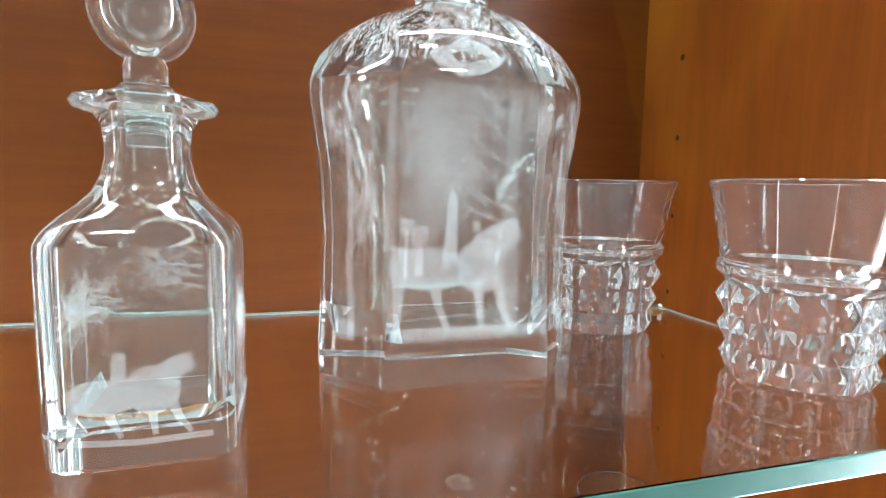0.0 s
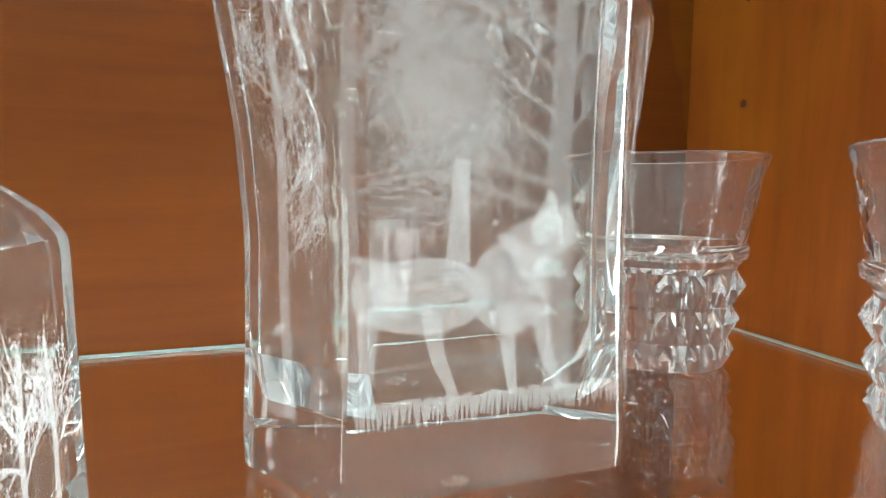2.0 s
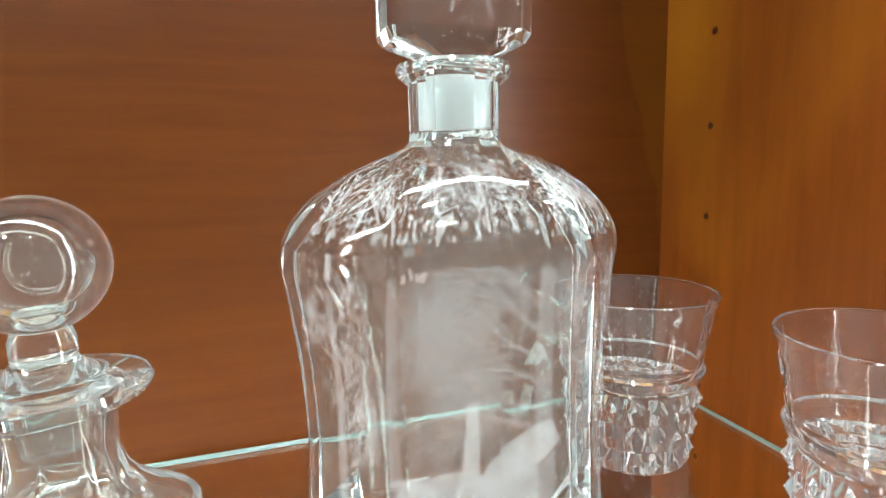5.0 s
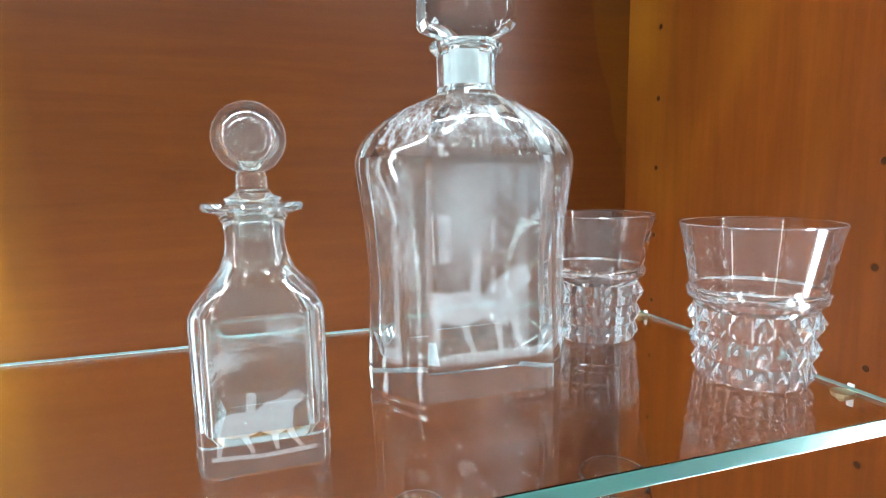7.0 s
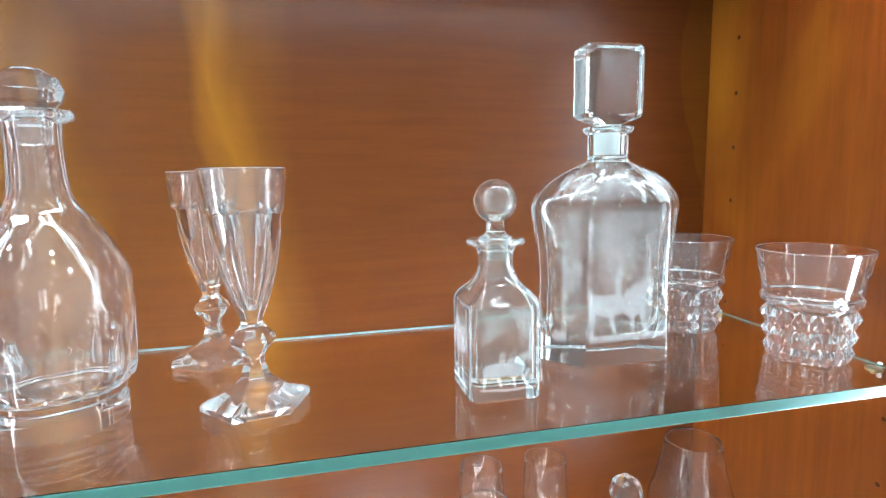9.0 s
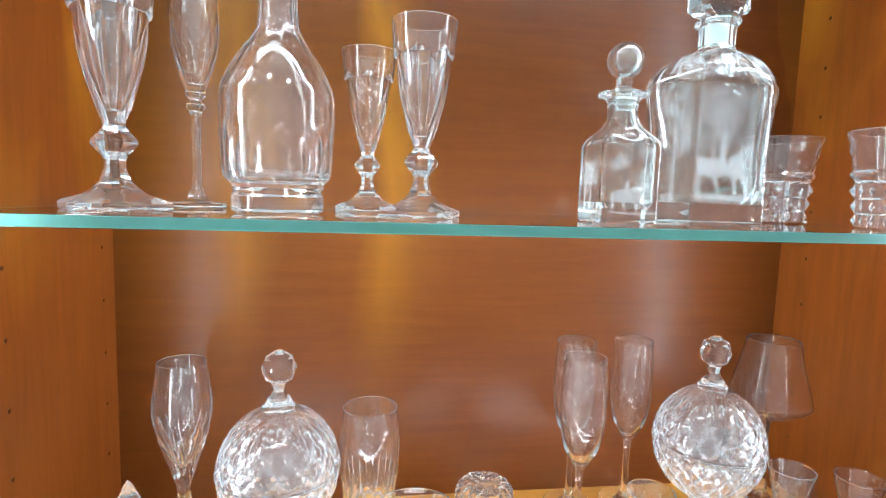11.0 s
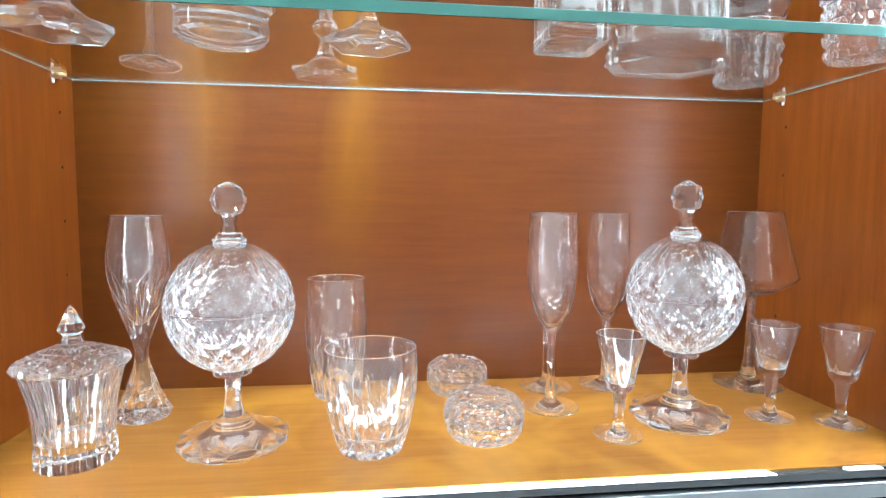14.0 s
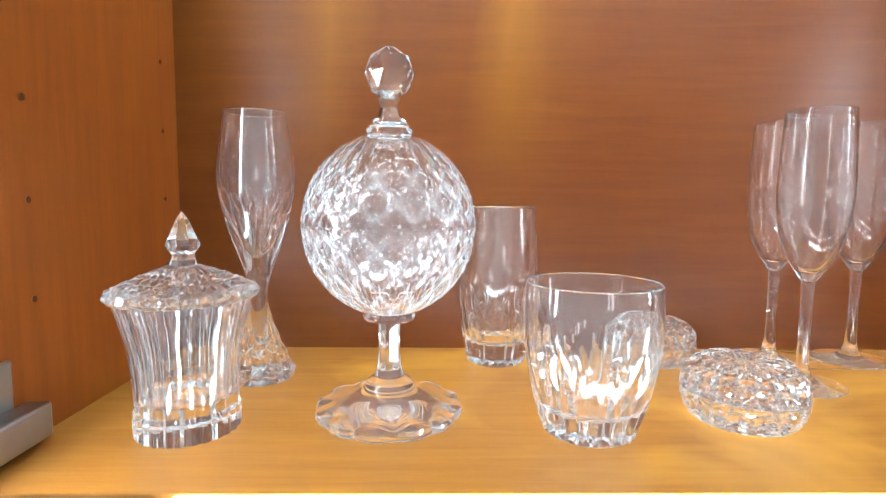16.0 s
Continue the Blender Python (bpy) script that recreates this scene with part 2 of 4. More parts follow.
def polygon(a, n, soft=0.0):
    """The radius factor of a regular polygon with n sides."""
    w = 2 * math.pi / n
    u = (a % w) - w / 2
    f = math.cos(w / 2) / math.cos(u)
    return f + (1 - f) * soft


def ridge(a, n):
    """0 in the groove to 1 on the ridge, n times round."""
    u = (a * n / (2 * math.pi)) % 1.0
    return 1 - abs(2 * u - 1)


def scallop(a, n):
    return abs(math.sin(a * n / 2))


def smooth(x, a, b):
    t = min(1.0, max(0.0, (x - a) / (b - a)))
    return t * t * (3 - 2 * t)


def lattice(a, z, zmid, n, m):
    """0 in the crossing grooves, 1 in the middle of a diamond."""
    p, q = n * a / (2 * math.pi) + m * (z - zmid) / 2, n * a / (2 * math.pi) - m * (z - zmid) / 2
    return min(1 - abs(2 * (p % 1) - 1), 1 - abs(2 * (q % 1) - 1))


# ---- the cabinet ----
T = 0.019
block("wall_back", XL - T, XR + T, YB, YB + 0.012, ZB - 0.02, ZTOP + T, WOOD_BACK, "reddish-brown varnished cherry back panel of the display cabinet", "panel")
board = block("shelf_board", XL, XR, YF, YB, ZB - 0.02, ZB, WOOD_BOARD, "honey-coloured varnished wooden cabinet board", "board", "structure", 0.0008)
block("cabinet_top", XL - T, XR + T, YF - 0.012, YB, ZTOP, ZTOP + T, WOOD_SIDE, "varnished wooden top panel of the display cabinet", "panel")
block("cabinet_base", XL - T, XR + T, YF - 0.008, YB + 0.012, 0.0, ZB - 0.0205, BLACK, "matt black plinth under the display cabinet", "plinth")


def side_wall(name, x0, x1, face, turn):
    w = block(name, x0, x1, YF - 0.012, YB - 0.0005, ZB - 0.02, ZTOP - 0.0005, WOOD_SIDE, "varnished cherry side panel with rows of shelf-pin holes", "panel")
    me = None
    for row_y in ((0.643, 0.787) if turn == 0 else (0.606, 0.772)):
        for k in range(-6, 7):
            z = (1.3445 if turn == 0 else 1.346) + 0.0525 * k
            if z < ZB + 0.03 or z > ZTOP - 0.03:
                continue
            if me is None:
                bm = bmesh.new()
                # a countersunk ring with a dark bottom
                for r0, r1, d0, d1 in ((0.0024, 0.0018, 0.0006, 0.0004), (0.0018, 0.0, 0.0004, 0.0003)):
                    ra = [bm.verts.new((d0, r0 * math.cos(i * math.pi / 6), r0 * math.sin(i * math.pi / 6))) for i in range(12)]
                    if r1:
                        rb = [bm.verts.new((d1, r1 * math.cos(i * math.pi / 6), r1 * math.sin(i * math.pi / 6))) for i in range(12)]
                        for i in range(12):
                            bm.faces.new((ra[i], ra[(i + 1) % 12], rb[(i + 1) % 12], rb[i])).material_index = 1
                    else:
                        bm.faces.new(ra)
                me = mesh_of(bm, "pin_hole", [HOLE, WOOD_SIDE])
            h = new("pin_hole", me)
            h.parent = w
            h.matrix_basis = pose(face, row_y, z, 0, 0, turn)
    return w


side_wall("wall_left", XL - T, XL, XL, 0)
side_wall("wall_right", XR, XR + T, XR, 180)

# the glass shelf: clear faces, green ground edges
bm = bmesh.new()
box(bm, XL + 0.002, XR - 0.002, 0.578, YB - 0.003, SH - 0.008, SH, 0.0008)
for f in bm.faces:
    f.material_index = 0 if abs(f.normal.z) > 0.9 else 1
pane = new("glass_shelf", mesh_of(bm, "glass_shelf", [SHELF_GLASS, SHELF_EDGE]))
pane.visible_shadow = False
tagged(pane, "clear float glass shelf with green polished edges", "shelf", "", "structure")


def shelf_pin(x, y, side):
    p = empty("shelf_pin", x, y, SH - 0.0085, "small brass shelf pin with a clear pad under the glass", "shelf pin", "pins under the glass shelf", 0 if side > 0 else 180)
    bm = bmesh.new()
    bmesh.ops.create_cone(bm, cap_ends=True, segments=14, radius1=0.0024, radius2=0.0024, depth=0.009, matrix=pose(0.0035, 0, -0.003, 0, 90, 0))
    part("pin", bm, BRASS, p)
    bm = bmesh.new()
    bmesh.ops.create_cone(bm, cap_ends=True, segments=18, radius1=0.0045, radius2=0.0052, depth=0.0024, matrix=pose(0.0075, 0, -0.0013))
    part("pad", bm, BRASS, p)
    bm = box(bmesh.new(), 0.0002, 0.0016, -0.0016, 0.0016, -0.009, 0.009, 0.0004)
    part("tab", bm, WHITE_PLASTIC, p)
    return p


for y in (0.612, 0.778):
    shelf_pin(XL, y, 1)
    shelf_pin(XR, y, -1)


# ---- led strips ----
LED_SMALL = mesh_of(box(bmesh.new(), -0.0056, 0.0056, -0.0105, 0.0105, 0.0, 0.0012, 0.0004), "led", LED_SOFT)
LED_WIDE = mesh_of(box(bmesh.new(), -0.0046, 0.0046, -0.0060, 0.0060, 0.0, 0.0012, 0.0012), "led", LED)


def led_strip(name, m, length, lit0, lit1, label, pitch=0.0095, lamp=None, w=0.0065, lip=0.006):
    """A profile along x, its open side up; the lamps run from lit0 to lit1."""
    s = new(name)
    s.matrix_basis = m
    tagged(s, label, "led strip", "led strips of the cabinet")
    bm = box(bmesh.new(), 0, length, -w, w, -0.003, -0.0005, 0.0003)
    box(bm, 0, length, -w - 0.001, -w, -0.003, lip)
    box(bm, 0, length, w, w + 0.001, -0.003, lip)
    part("profile", bm, DARK_ALU, s)
    bm = box(bmesh.new(), lit0 - 0.004, lit1 + 0.004, -w + 0.001, w - 0.001, -0.0004, 0.0002)
    part("tape", bm, WHITE_PLASTIC, s)
    n = int((lit1 - lit0) / pitch)
    for k in range(n + 1):
        o = new("led", lamp or LED_SMALL)
        o.parent = s
        o.matrix_basis = pose(lit0 + k * pitch, 0, 0.0002)
    return s


front = led_strip("led_strip", pose(XL, YF - 0.0068, ZB - 0.0012, -12, 0, 0), XR - XL, 0.105, 0.595, "lit white led strip in an aluminium profile along the board front", 0.0095, LED_WIDE, 0.0068, 0.002)
bm = box(bmesh.new(), 0.655, 0.683, -0.004, 0.004, 0.0, 0.0024, 0.0008)
part("connector", bm, WHITE_PLASTIC, front, "white plastic connector")
bm = box(bmesh.new(), 0.683, 0.72, -0.0012, 0.0012, 0.0, 0.0018, 0.0005)
part("wire", bm, BLACK, front, "thin dark wire")
for side, x in ((1, XL + 0.004), (-1, XR - 0.004)):
    turn = math.radians(10)
    n = Vector((side * math.cos(turn), math.sin(turn), 0))
    up = Vector((0, 0, 1))
    m = Matrix((up, n.cross(up), n)).transposed().to_4x4()
    m.translation = (x, YF - 0.020, ZB + 0.02)
    led_strip("led_strip", m, 0.66, 0.02, 0.64, "lit upright led strip inside the cabinet front", 0.0125, None, 0.0115, 0.007)
led_strip("led_strip", pose(XL, YF + 0.012, ZTOP - 0.0035, 180, 0, 0), XR - XL, 0.03, XR - XL - 0.03, "lit led strip under the cabinet top panel", 0.0125, None, 0.0115, 0.004)
trim = block("trim", XL - T, XR + T, YF - 0.0185, YF - 0.0090, ZB - 0.0165, ZB - 0.0050, ALU, "grey aluminium edge trim below the led strip", "trim", "structure", 0.0006)

# ---- catch of the glass door ----
catch = empty("door_catch", XL, 0.600, 1.025, "satin steel glass-door catch screwed to the side panel", "catch")
part("mounting_plate", box(bmesh.new(), 0.0, 0.003, -0.022, 0.022, 0.004, 0.030, 0.0012), STEEL, catch)
part("arm", box(bmesh.new(), 0.003, 0.016, -0.034, 0.030, -0.012, 0.006, 0.0016), STEEL, catch)
part("clamp", box(bmesh.new(), 0.004, 0.014, -0.036, -0.018, -0.028, -0.012, 0.001), ALU, catch)
bm = bmesh.new()
bmesh.ops.create_cone(bm, cap_ends=True, segments=18, radius1=0.0042, radius2=0.0038, depth=0.0022, matrix=pose(0.004, 0.004, 0.018, 0, 90, 0))
part("screw", bm, ALU, catch)

# ---- room that closes the place ----
block("floor", -3.0, 3.0, -3.2, 1.4, -0.05, 0.0, STONE, "grey-brown stone tile floor", "floor")
block("ceiling", -3.0, 3.0, -3.2, 1.4, 2.8, 2.85, CEILING, "white painted ceiling", "ceiling")
block("wall_west", -3.05, -3.0, -3.2, 1.4, 0, 2.8, PLASTER, "pale plaster wall", "wall")
block("wall_east", 3.0, 3.05, -3.2, 1.4, 0, 2.8, PLASTER, "pale plaster wall", "wall")
block("wall_south", -3.0, 3.0, -3.25, -3.2, 0, 2.8, PLASTER, "pale plaster wall", "wall")
block("wall_north", -3.0, 3.0, 1.4, 1.45, 0, 2.8, PLASTER, "pale plaster wall", "wall")
# Unseen lamps, added so that the glass has a bright room to reflect.
for x, y in ((-1.3, -0.35), (-0.45, -0.35), (0.45, -0.35), (1.3, -0.35), (-0.9, -1.6), (0.9, -1.6)):
    p = empty("ceiling_light", x, y, 2.795, "round recessed ceiling spotlight with a metal rim, added out of view", "ceiling light", "ceiling spotlights")
    part("rim", lathe([(0.075, 0.0), (0.095, 0.0), (0.097, -0.008), (0.075, -0.012), (0.075, 0.0)], 32), ALU, p)
    part("diffuser", lathe([(0, -0.004), (0.074, -0.004), (0.074, -0.009), (0, -0.010)], 32), PANEL, p)
# Unseen bright panels, added for the two rectangles reflected in the decanter.
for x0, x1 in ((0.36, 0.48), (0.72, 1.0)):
    w = empty("glow_panel", (x0 + x1) / 2, -3.19, 0.97, "small glowing panel in a metal frame, added out of view for its reflection", "window")
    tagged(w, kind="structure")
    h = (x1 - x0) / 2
    part("pane", box(bmesh.new(), -h, h, 0.0, 0.006, -0.18, 0.18), REFLEX_GLOW, w)
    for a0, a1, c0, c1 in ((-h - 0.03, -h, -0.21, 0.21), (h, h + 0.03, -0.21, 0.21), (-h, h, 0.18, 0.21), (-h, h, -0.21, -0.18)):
        part("glow_panel_frame", box(bmesh.new(), a0, a1, 0.0, 0.04, c0, c1, 0.003), ALU, w)


# ---- glassware: turned bodies ----
def stemware(name, x, y, z, label, category, bowl, stem, foot, material, segs=48, shapes=(None, None, None), group="", sharp=35, turn=0.0, tall=1.0):
    """Three skins that meet in shared rings and close one glass body: bowl from inside centre to its neck, then stem, then foot."""
    g = empty(name, x, y, z, label, category, group, turn, tall)
    for nm, prof, sh in zip(("bowl", "stem", "foot"), (bowl, stem, foot), shapes):
        part_raw(nm, lathe(prof, segs, sh), material, g, "", sharp)
    return g


# champagne flutes
def champagne_flute(x, y):
    bowl = curve([(0, 0.0785), (0.006, 0.080), (0.016, 0.097), (0.0213, 0.123), (0.0212, 0.150), (0.0195, 0.1822)], 5) + [(0.0203, 0.1826)] \
        + curve([(0.0206, 0.1815), (0.0222, 0.150), (0.0223, 0.122), (0.0172, 0.093), (0.0075, 0.0755), (0.0042, 0.071)], 5)
    stem = curve([(0.0042, 0.071), (0.0036, 0.055), (0.0037, 0.025), (0.0052, 0.010), (0.0085, 0.0052)], 4)
    foot = curve([(0.0085, 0.0052), (0.0125, 0.0030), (0.018, 0.0022), (0.0272, 0.0016)], 3) + [(0.0276, 0.0008), (0.0268, 0.0), (0, 0)]
    return stemware("champagne_flute", x, y, ZB, "tall plain clear glass champagne flute on a slim stem", "flute glass", bowl, stem, foot, BLOWN, 48, group="champagne flutes", tall=1.04)


champagne_flute(0.069, 0.780)
champagne_flute(0.055, 0.721)
champagne_flute(0.136, 0.780)


# small cordial glasses with leaf cuts
def cordial_glass(x, y, turn):
    def cuts(a, r, z):
        if 0.04 < z < 0.072 and r > 0.0085:
            return r - 0.0009 * ridge(a + (z - 0.04) * 9, 9) * smooth(z, 0.04, 0.05) * (1 - smooth(z, 0.060, 0.072)), z
        return r, z
    bowl = curve([(0, 0.0435), (0.008, 0.045), (0.0135, 0.058), (0.0195, 0.0828)], 6) + [(0.0201, 0.0834)] \
        + curve([(0.0207, 0.083), (0.0152, 0.058), (0.0118, 0.043), (0.0098, 0.038), (0.006, 0.0355)], 6)
    stem = curve([(0.006, 0.0355), (0.0048, 0.025), (0.0042, 0.012), (0.0062, 0.0045)], 4)
    foot = curve([(0.0062, 0.0045), (0.0088, 0.0026), (0.013, 0.0020), (0.0203, 0.0015)], 3) + [(0.0206, 0.0006), (0.02, 0.0), (0, 0)]
    return stemware("cordial_glass", x, y, ZB, "small clear cordial glass with leaf-shaped cuts on a short stem", "cordial glass", bowl, stem, foot, CRYSTAL, 54, (cuts, None, None), "cordial glasses", 25, turn, 1.065)


cordial_glass(0.093, 0.651, 0)
cordial_glass(0.254, 0.677, 25)
cordial_glass(0.308, 0.656, 50)

# snifter
bowl = curve([(0, 0.0985), (0.020, 0.1006), (0.0408, 0.1127), (0.0420, 0.121), (0.0340, 0.148), (0.0262, 0.1825)], 6) + [(0.0268, 0.1832)] \
    + curve([(0.0274, 0.1825), (0.0352, 0.148), (0.0430, 0.121), (0.0418, 0.1122), (0.021, 0.0994), (0.007, 0.0955), (0.0048, 0.092)], 6)
stem = curve([(0.0048, 0.092), (0.0038, 0.075), (0.0046, 0.040), (0.0072, 0.016), (0.0095, 0.009)], 5)
foot = curve([(0.0095, 0.009), (0.014, 0.0042), (0.021, 0.0025), (0.0355, 0.0016)], 4) + [(0.036, 0.0006), (0.0352, 0), (0, 0)]
stemware("snifter_glass", 0.298, 0.768, ZB, "large plain clear cognac snifter with a sloping bowl", "snifter", bowl, stem, foot, BLOWN, tall=1.05)


# flute with cut petals and a flared ribbed foot
def petals(a, r, z):
    if z > 0.066 and r > 0.006:
        k = smooth(z, 0.066, 0.08) * (1 - smooth(z, 0.104, 0.135 - 0.018 * ridge(a, 12)))
        return r - 0.0036 * k * (1 - ridge(a, 12)) * (r / 0.024), z
    return r, z


def ribbed_foot(a, r, z):
    k = 1 - smooth(z, 0.012, 0.05)
    net = lattice(a, z, 0.0, 12, 160.0) * (1 - smooth(z, 0.020, 0.034))
    return r * (1 - 0.10 * k * (1 - ridge(a, 12)) - 0.07 * net), z


bowl = curve([(0, 0.085), (0.007, 0.089), (0.018, 0.112), (0.0238, 0.137), (0.0225, 0.160), (0.0198, 0.1812)], 6) + [(0.0205, 0.1818)] \
    + curve([(0.021, 0.181), (0.0238, 0.160), (0.0258, 0.136), (0.0205, 0.107), (0.0105, 0.078), (0.0068, 0.066)], 8)
stem = curve([(0.0068, 0.066), (0.0056, 0.060), (0.0066, 0.050), (0.0095, 0.040)], 4)
foot = curve([(0.0095, 0.040), (0.0145, 0.026), (0.0215, 0.012), (0.0248, 0.004)], 9) + [(0.0245, 0.0), (0.019, 0.0), (0.008, 0.006), (0, 0.008)]
stemware("cut_flute", -0.328, 0.735, ZB, "clear crystal flute with cut petals and a flared ribbed foot", "flute glass", bowl, stem, foot, CRYSTAL, 96, (petals, None, ribbed_foot), sharp=20, tall=1.02)


# covered goblet-shaped bonbonnieres: diamond-cut ball, faceted finial, scalloped foot
def diamond_cut(z0, z1, zmid, n=16, m=88.0, deep=0.0010, fine=0.0003):
    """Large diamonds between crossing grooves, each one hatched into small pyramids; both fade out at the edges of the band."""
    def shape(a, r, z):
        k = smooth(z, z0, z0 + 0.004) * (1 - smooth(z, z1 - 0.004, z1))
        big = 1 - min(1.0, lattice(a, z, zmid, n, m) * 2.2)
        return r - k * (deep * big + fine * (1 - lattice(a, z, zmid, n * 3, m * 3))), z
    return shape


def cut_lines(bm, z0, z1, zmid, inside, n=16, m=88.0):
    """The bottoms of the crossing grooves take the second, whitened material."""
    for f in bm.faces:
        c = f.calc_center_median()
        if z0 < c.z < z1 and math.hypot(c.x, c.y) > inside(c.z):
            f.material_index = int(lattice(math.atan2(c.y, c.x) % (2 * math.pi), c.z, zmid, n, m) < 0.25)
    return bm


def petal_top(a, r, z):
    r2, z2 = diamond_cut(0.119, 0.149, 0.130)(a, r, z)
    k = smooth(z, 0.143, 0.148) * (1 - smooth(z, 0.155, 0.1615))
    return r2 - 0.0011 * k * (1 - ridge(a, 28)), z2


def facet_ball(bm, radius, centre, rows=4, segs=10):
    """A cut ball: flat facets in staggered rings."""
    rings = []
    for i in range(rows + 1):
        t = math.pi * (i + 0.35) / (rows + 0.7)
        rings.append([bm.verts.new((radius * math.sin(t) * math.cos(2 * math.pi * (k + 0.5 * (i % 2)) / segs),
                                    radius * math.sin(t) * math.sin(2 * math.pi * (k + 0.5 * (i % 2)) / segs), centre + radius * math.cos(t))) for k in range(segs)])
    for i in range(rows):
        a, b = rings[i], rings[i + 1]
        for k in range(segs):
            j = (k + 1) % segs
            if i % 2 == 0:
                bm.faces.new((a[k], b[k], a[j])), bm.faces.new((a[j], b[k], b[j]))
            else:
                bm.faces.new((a[k], b[k], b[j])), bm.faces.new((a[k], b[j], a[j]))
    bm.faces.new(rings[0])
    bm.faces.new(rings[-1][::-1])
    return bm


def bonbonniere(x, y, turn, tall=0.975):
    g = empty("covered_bonbonniere", x, y, ZB, "diamond-cut crystal covered bonbonniere on a scalloped foot", "bonbonniere", "covered bonbonnieres", turn)
    R, C = 0.0535, 0.1145
    low = [(R * math.sin(t), C - R * math.cos(t)) for t in np.linspace(0.30, math.pi / 2, 72)]
    inn = [((R - 0.0042) * math.sin(t), C - (R - 0.0042) * math.cos(t)) for t in np.linspace(math.pi / 2, 0.05, 16)]
    out = [(0, 0.0578), (0.0068, 0.0578), (0.0155, 0.0585), (0.0165, 0.0605), (0.0155, 0.0635), *low]
    shell = lambda z: math.sqrt(max(0.0, (R - 0.0036) ** 2 - (z - C) ** 2))
    part("bowl", cut_lines(lathe(out + inn + [(0, C - R + 0.0042)], 384, diamond_cut(0.066, 0.113, 0.092)), 0.067, 0.1125, 0.092, shell), [CUT, CUT_LINE], g, "diamond-cut crystal bowl", 12)
    part("rim", lathe([(R - 0.0035, C + 0.0004), (R + 0.0003, C + 0.0004), (R + 0.0006, C + 0.0016), (R - 0.0035, C + 0.0016), (R - 0.0035, C + 0.0004)], 96), CRYSTAL, g, "ground glass rim")
    up = [(R * math.sin(t), C + 0.002 - R * math.cos(t)) for t in np.linspace(math.pi / 2, math.pi - 0.26, 72)]
    upi = [((R - 0.004) * math.sin(t), C + 0.002 - (R - 0.004) * math.cos(t)) for t in np.linspace(math.pi - 0.02, math.pi / 2, 16)]
    cap = up + [(0.0135, 0.1695), (0.0142, 0.1715), (0.0118, 0.1735), (0.0098, 0.1775), (0.0, 0.1775)]
    lid = part("lid", cut_lines(lathe([(0, C + R - 0.002)] + upi + cap, 384, petal_top), 0.118, 0.147, 0.130, shell), [CUT, CUT_LINE], g, "diamond-cut domed crystal lid", 12)
    part("finial", facet_ball(lathe([(0.0, 0.1776), (0.0078, 0.1776), (0.0055, 0.184), (0.0068, 0.190), (0.0092, 0.1935)], 8), 0.0152, 0.2040), CRYSTAL, lid, "faceted crystal ball finial", 5)
    stem = curve([(0.0068, 0.0575), (0.0066, 0.045), (0.0074, 0.030), (0.0095, 0.0235)], 4)
    part("stem", lathe([(0, 0.0575)] + stem + [(0, 0.0235)], 8), CRYSTAL, g, "", 20)

    def scalloped(a, r, z):
        k = smooth(r, 0.033, 0.045)
        return r * (1 + 0.050 * k * (scallop(a, 12) - 0.6)), z - 0.0012 * k * (1 - scallop(a, 12)) * (1 if z > 0.003 else 0)
    foot = curve([(0.0096, 0.0233), (0.0142, 0.0205), (0.0165, 0.0165), (0.0215, 0.0125), (0.034, 0.0085), (0.0455, 0.006)], 5)
    g.scale = (0.94, 0.94, tall)
    part("foot", lathe([(0, 0.0233)] + foot + [(0.0462, 0.003), (0.045, 0.0), (0.03, 0.0), (0.012, 0.003), (0, 0.004)], 144, scalloped), CRYSTAL, g, "scalloped clear foot", 25)
    return g


bonbonniere(-0.231, 0.672, 8)
bonbonniere(0.167, 0.684, 22, 1.005)

# covered ribbed jar
jar = empty("covered_jar", -0.339, 0.646, ZB, "flared ribbed crystal jar with a pointed lid", "jar")


def ribs(a, r, z):
    return r - 0.0013 * (1 - scallop(a, 26)) * (1 if r > 0.02 else 0), z


outer = curve([(0.0262, 0.016), (0.0268, 0.030), (0.0285, 0.048), (0.0325, 0.0655), (0.0348, 0.0735)], 6)
body = [(0, 0.0), (0.0235, 0.0), (0.0272, 0.002), (0.0272, 0.0135), (0.0262, 0.016), *outer, (0.0325, 0.074), *curve([(0.0308, 0.066), (0.0265, 0.048), (0.0248, 0.030), (0.023, 0.0205), (0, 0.0195)], 5)]
part("body", lathe(body, 130, ribs), CRYSTAL, jar, "ribbed crystal body with a thick foot", 18)


def lid_cut(a, r, z):
    k = smooth(r, 0.010, 0.02)
    return r + 0.0008 * k * (ridge(a, 26) - 0.5), z + 0.0016 * k * (ridge(a, 26) * (0.55 + 0.45 * math.sin(r * 900)) - 0.5) * (1 if z > 0.0766 else 0)


lid = part("lid", lathe([(0, 0.0745), (0.030, 0.0745), (0.0370, 0.0745), (0.0384, 0.0768), (0.0368, 0.0795), *[(0.0368 - 0.0288 * t, 0.0795 + 0.0125 * t ** 0.9) for t in np.linspace(0.08, 1, 12)], (0, 0.092)], 130, lid_cut), CRYSTAL, jar, "radially cut crystal lid", 14)
part("knob", lathe([(0, 0.0921), (0.0074, 0.0921), (0.0058, 0.0965), (0.0062, 0.098), (0.0094, 0.1025), (0.0068, 0.108), (0.003, 0.1165), (0, 0.1205)], 8), CRYSTAL, lid, "pointed faceted knob", 5)


